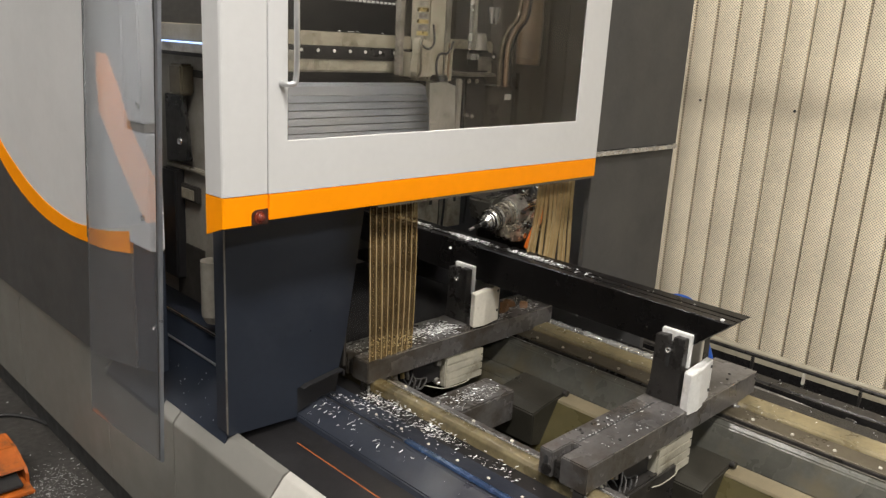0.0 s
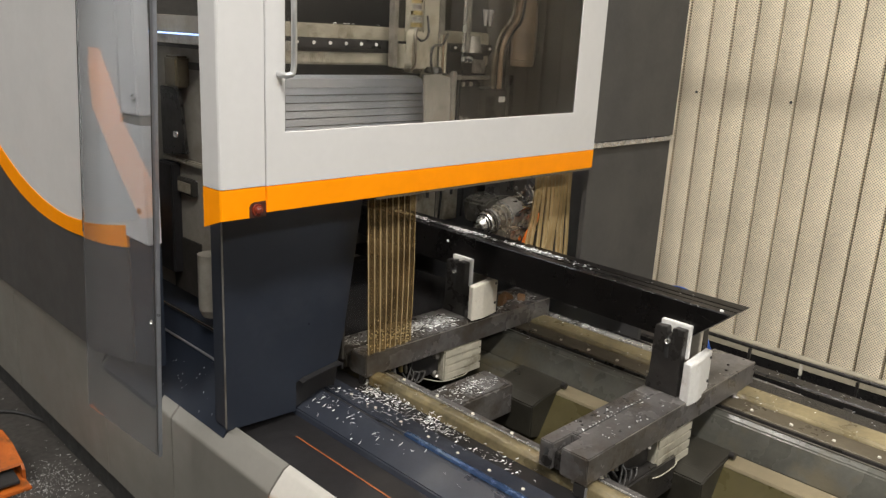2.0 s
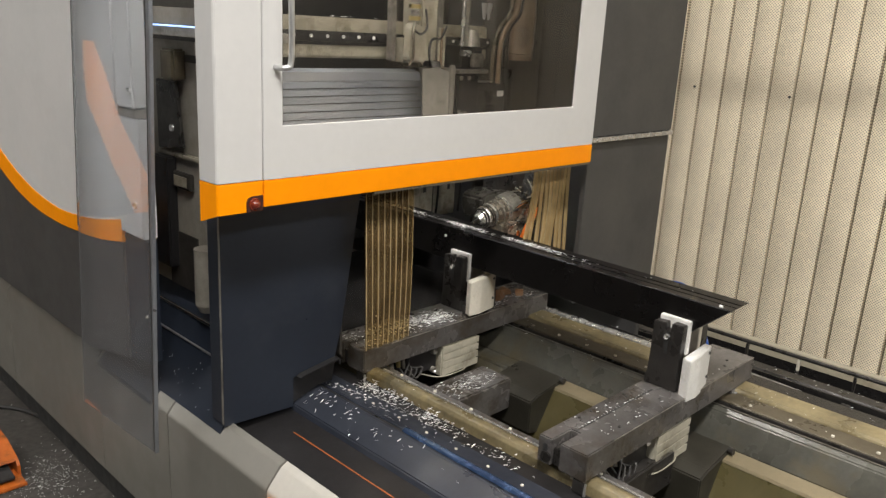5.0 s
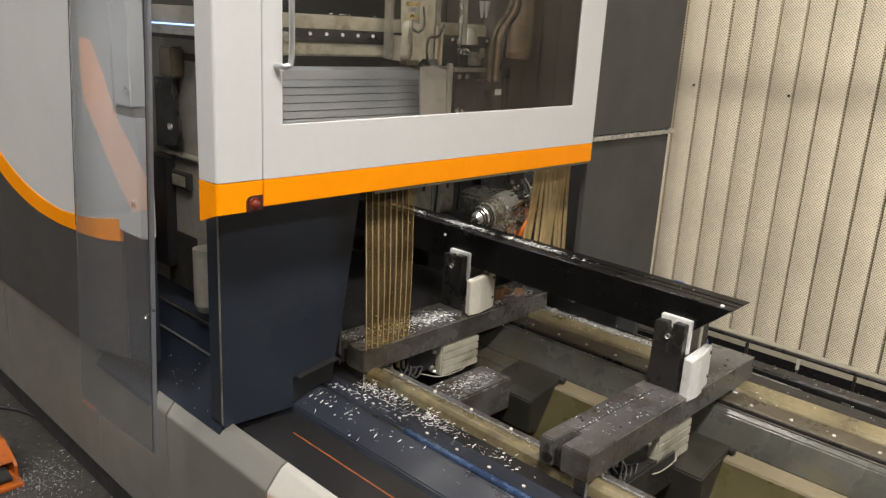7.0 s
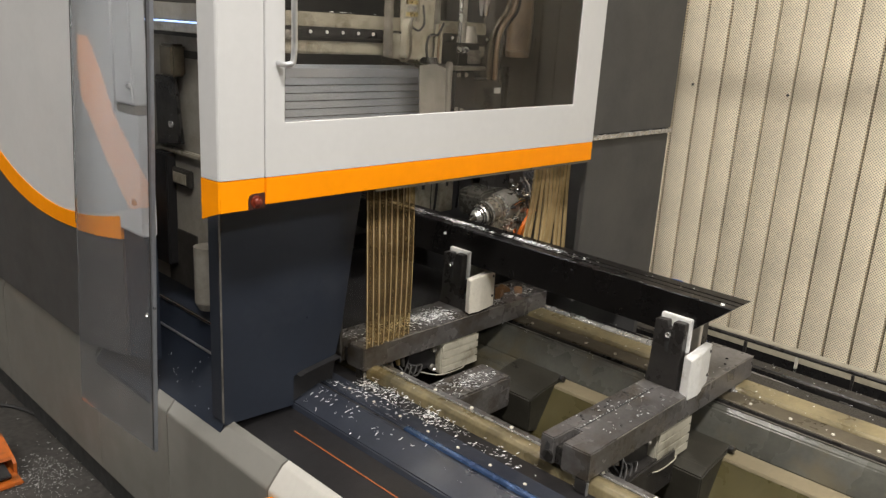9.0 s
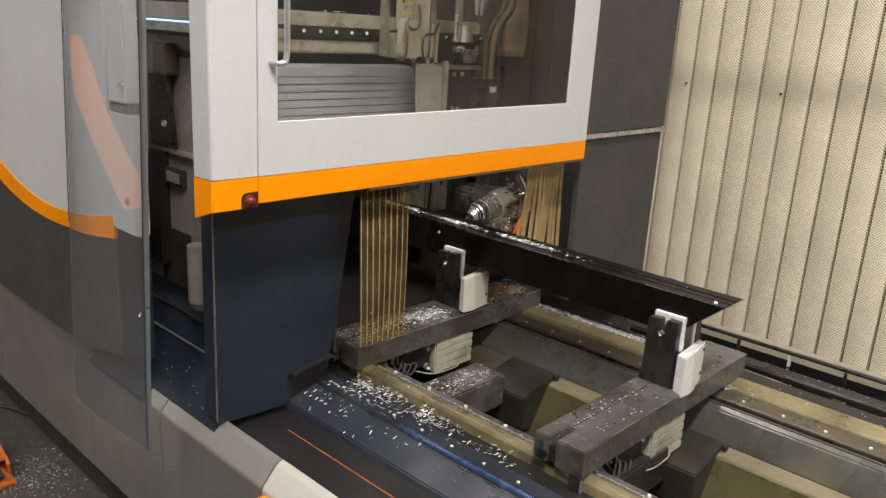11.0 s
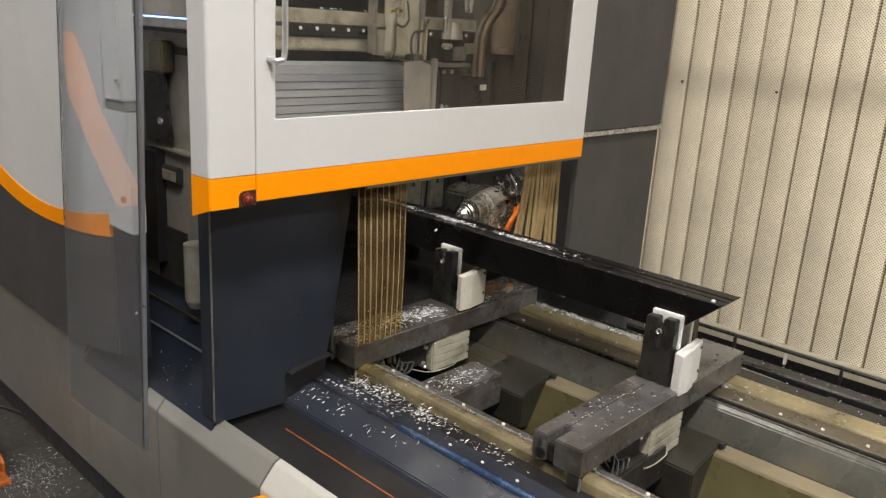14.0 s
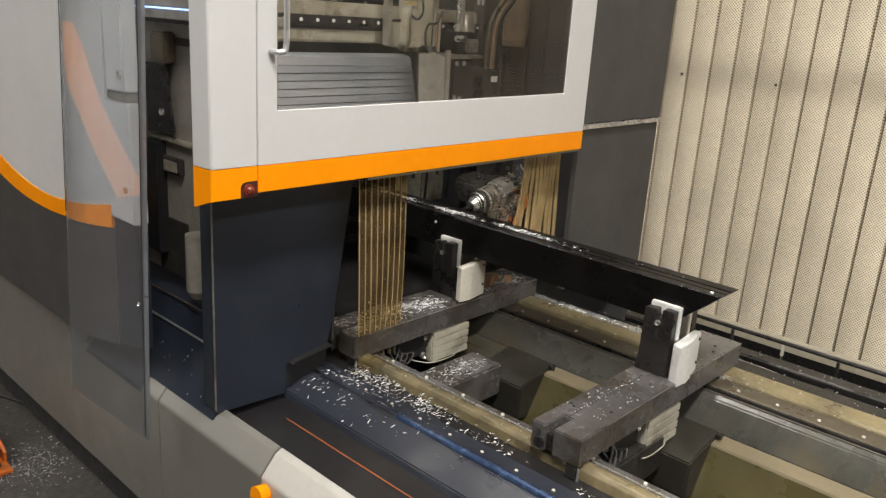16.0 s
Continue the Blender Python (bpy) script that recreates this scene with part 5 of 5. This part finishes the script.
# ---- swarf ----
def swarf(name, places, seed, size=(0.005, 0.013), label="bright curled aluminium swarf scattered about"):
    """Small curled flakes, one object for each heap. places: x, y, z and the way up."""
    rnd = random.Random(seed)
    verts, faces = [], []
    for x, y, z, slope in places:
        ln, w = rnd.uniform(*size), rnd.uniform(0.00032, 0.00075)
        a, curl = rnd.uniform(0, 6.283), rnd.uniform(-1.0, 1.3)
        tip = rnd.uniform(-0.5, 0.5)
        n = 4
        base = len(verts)
        ca, sa = math.cos(a), math.sin(a)
        for i in range(n + 1):
            u = i / n - 0.5
            px = ln * u
            py = curl * ln * (0.25 - u * u)
            pz = 0.0012 + abs(tip) * ln * (u + 0.5) * 0.8
            for s in (-1, 1):
                qy = py + s * w * (0.6 + 0.4 * math.cos(u * 5))
                gx, gy = px * ca - qy * sa, px * sa + qy * ca
                verts.append((x + gx, y + gy, z + slope * gx + pz + (0.0014 if s > 0 else 0)))
        for i in range(n):
            b = base + 2 * i
            faces.append((b, b + 1, b + 3, b + 2))
    me = bpy.data.meshes.new(name)
    me.from_pydata(verts, [], faces)
    me.materials.append(M_CHIP)
    return tagged(new(name, me), label, "swarf", kind="stuff")


def heaps():
    r = random.Random(21)

    def cover_z(x):
        if x < 0.372:
            return 0.552 + (x - 0.292) * 0.35
        if x < 0.404:
            return 0.574
        return 0.571 - (x - 0.409) * 0.229

    pts = []
    for _ in range(52):  # on the slate cover, densest by the machine
        y = 0.12 - abs(r.gauss(0, 0.22))
        x = r.uniform(0.295, 0.372)
        if r.random() < 0.5:
            x = 0.33 + abs(r.gauss(0, 0.025))
        pts.append((min(x, 0.37), y, cover_z(min(x, 0.37)) + 0.001, 0.3))
    for _ in range(95):
        y = 0.15 - abs(r.gauss(0, 0.20))
        x = r.uniform(0.408, 0.494)
        pts.append((x, y, cover_z(x) + 0.001, -0.2))
    swarf("swarf_on_rail_cover", pts, 1)
    pts = []
    clumps = [(r.uniform(0.535, 0.597), 0.16 - abs(r.gauss(0, 0.26))) for _ in range(46)]
    for k in range(540):
        if k % 4:
            cx, cy = r.choice(clumps)
            x, y = min(max(r.gauss(cx, 0.012), 0.501), 0.600), r.gauss(cy, 0.016)
        else:
            x, y = r.uniform(0.500, 0.600), 0.2 - abs(r.gauss(0, 0.32))
        pts.append((x, y, 0.509 + r.uniform(0, 0.014), 0))
    swarf("swarf_in_gutter", pts, 2)
    pts = [(r.gauss(0.92, 0.10), r.gauss(0.275, 0.03), 0.608, 0) for _ in range(520)]
    pts += [(r.uniform(0.60, 0.8), r.uniform(0.205, 0.33), 0.608, 0) for _ in range(90)]
    pts += [(r.uniform(1.15, 1.45), r.uniform(0.205, 0.33), 0.608, 0) for _ in range(140)]
    pts = [p for p in pts if 0.2 < p[1] < 0.334 and 0.59 < p[0] < 1.035 or p[0] > 1.19]
    swarf("swarf_on_clamp", pts, 3)
    pts = []
    for k in range(24):
        pts.append((0.68 + k * 0.014, -0.612 + 0.0895, 0.6195, 0))
    pts += [(r.uniform(0.70, 1.03), r.uniform(-0.60, -0.48), 0.619, 0) for _ in range(34)]
    pts += [(r.uniform(1.2, 1.34), r.uniform(-0.60, -0.48), 0.619, 0) for _ in range(16)]
    pts += [(r.gauss(0.86, 0.06), r.gauss(-0.51, 0.015), 0.619, 0) for _ in range(7)]
    swarf("swarf_on_clamp", pts, 4, (0.003, 0.007))
    pts = [(r.gauss(0.88, 0.07), r.gauss(0.03, 0.025), 0.471, 0) for _ in range(150)]
    pts += [(r.uniform(0.72, 0.98), r.uniform(-0.02, 0.10), 0.471, 0) for _ in range(40)]
    pts = [p for p in pts if -0.02 < p[1] < 0.10 and 0.71 < p[0] < 1.03]
    swarf("swarf_on_cross_member", pts, 5)
    pts = []
    for _ in range(950):
        y = r.uniform(-0.22, 0.75)
        w = 1.0 if y > -0.05 else max(0.1, 1 + (y + 0.05) * 5)
        if r.random() < w * (0.55 + 0.45 * math.sin(y * 19 + 1)):
            pts.append((r.gauss(1.152, 0.009) + (y + 0.5) * 0.0218, y, 0.882 + r.uniform(0, 0.002), 0))
    pts += [(r.uniform(1.12, 1.19), r.uniform(-0.55, 0.7), 0.882, 0) for _ in range(26)]
    swarf("swarf_on_profile", pts, 6, (0.004, 0.012))
    pts = [(r.uniform(1.31, 1.47), r.uniform(-1.1, 0.6), 0.545, 0) for _ in range(60)] + [(r.uniform(1.22, 1.28), r.uniform(-0.4, 0.5), 0.535, 0.5) for _ in range(22)]
    pts += [(r.uniform(0.61, 0.65), r.uniform(-0.5, 0.2), 0.544, 0) for _ in range(16)]
    swarf("swarf_on_rails", pts, 7, (0.003, 0.007))
    pts = [(r.uniform(2.09, 2.15), r.uniform(-1.6, 0.5), 0.345, 0) for _ in range(90)] + [(r.uniform(1.56, 1.66), r.uniform(-1.4, 0.0), 0.493, 0) for _ in range(35)]
    pts += [(r.uniform(1.80, 1.90), r.uniform(-1.6, 0.4), 0.366, 0) for _ in range(60)]
    swarf("swarf_on_channel", pts, 12, (0.004, 0.010))
    pts = [(r.gauss(0.0, 0.05), r.gauss(1.12, 0.10), 0.001, 0) for _ in range(60)] + [(r.uniform(-0.4, 0.1), r.uniform(0.7, 1.9), 0.001, 0) for _ in range(55)]
    swarf("swarf_on_floor", pts, 8, (0.003, 0.014))
    pts = [(r.gauss(-0.06, 0.06), r.gauss(1.10, 0.09), 0.001, 0) for _ in range(420)]
    swarf("fine_swarf_on_floor", [p for p in pts if p[0] < 0.14], 13, (0.001, 0.004))
    pts = [(x, r.uniform(0.15, 0.75), 0.546 + (x - 0.064) * 1.97 + 0.003, 1.97) for x in (r.uniform(0.07, 0.13) for _ in range(34))]
    pts += [(x, r.gauss(0.38, 0.05), 0.546 + (x - 0.064) * 1.97 + 0.003, 1.97) for x in (r.uniform(0.08, 0.115) for _ in range(10))]
    swarf("swarf_on_tray", pts, 10, (0.0012, 0.0030))
    pts = [(r.gauss(0.88, 0.02), r.uniform(0.70, 0.72), 1.577, 0) for _ in range(9)] + [(1.03, 0.705, 1.577, 0)]
    swarf("swarf_on_crossbeam", pts, 11, (0.006, 0.014))


heaps()


def offcuts():
    for x, y, a, h in ((1.285, 0.262, 20, 0.036), (1.345, 0.290, -15, 0.028), (1.395, 0.255, 40, 0.020)):
        t = thing("offcut", (x, y, 0.6075), "small amber plastic offcut lying on the clamp", "offcut", "offcuts")
        b = prism([(-0.03, 0), (0.03, 0), (0.022, h * 0.7), (0.0, h), (-0.02, h * 0.5)], "y", -0.015, 0.015, 0.003)
        bmesh.ops.transform(b, matrix=pose(x, y, 0.6075, 0, 0, a), verts=b.verts)
        part("piece", b, M_AMBER, t)


offcuts()


# ---- the machine across the aisle, mirrored in the guard sheet ----
def cabinet():
    t = thing("control_cabinet", (-1.7, 4.7, 0), "dark grey machine cabinet with a slanted orange stripe", "cabinet")
    part("body", box(-2.9, -0.95, 4.52, 5.4, 0.08, 2.3, 0.01), M_BEAM, t)
    part("plinth", box(-2.86, -0.99, 4.56, 5.36, 0.0, 0.079, 0.003), M_BLACK, t)
    part("lower_panel", prism([(-2.88, 0.09), (-1.95, 0.09), (-1.70, 0.85), (-2.88, 0.85)], "y", 4.51, 4.5195, 0.001), M_ANTH, t)
    part("stripe", prism([(-1.56, 1.35), (-1.55, 1.16), (-1.56, 0.91), (-1.63, 0.70), (-1.70, 0.48), (-1.81, 0.19), (-1.88, 0.012), (-2.13, 0.012), (-1.99, 0.31), (-1.79, 0.78), (-1.71, 1.09), (-1.63, 1.34)], "y", 4.505, 4.5195), M_ORANGE, t, "slanted orange stripe")


cabinet()


# ---- what moves ----
HEAD = [  # seconds, shift along the crossbeam, height
    (0.0, 0.020, 0.040), (0.1, 0.024, 0.022), (0.3, 0.031, 0.0), (0.6, 0.033, 0.0), (1.0, 0.033, 0.0), (1.3, 0.022, 0.0), (1.6, 0.013, 0.0), (2.0, 0.010, 0.0),
    (4.2, 0.007, 0.0), (6.0, 0.021, 0.0), (6.5, 0.021, 0.0), (6.8, 0.009, 0.0), (7.1, 0.003, 0.0), (9.2, 0.0, 0.0),
    (10.6, 0.012, 0.0), (11.5, 0.012, 0.0), (11.75, -0.010, 0.0), (12.0, -0.023, 0.0), (12.5, -0.024, 0.0), (14.0, -0.028, 0.0), (15.45, -0.027, 0.0), (15.6, -0.015, 0.0), (15.8, 0.018, 0.0), (16.0, 0.040, 0.0)]


def motions():
    a, b = slide.matrix_world.translation.copy(), head.matrix_world.translation.copy()
    walk(slide, [(t, pose(a.x + dx, a.y, a.z)) for t, dx, dz in HEAD])
    walk(head, [(t, pose(b.x + dx, b.y, b.z + dz)) for t, dx, dz in HEAD])


motions()
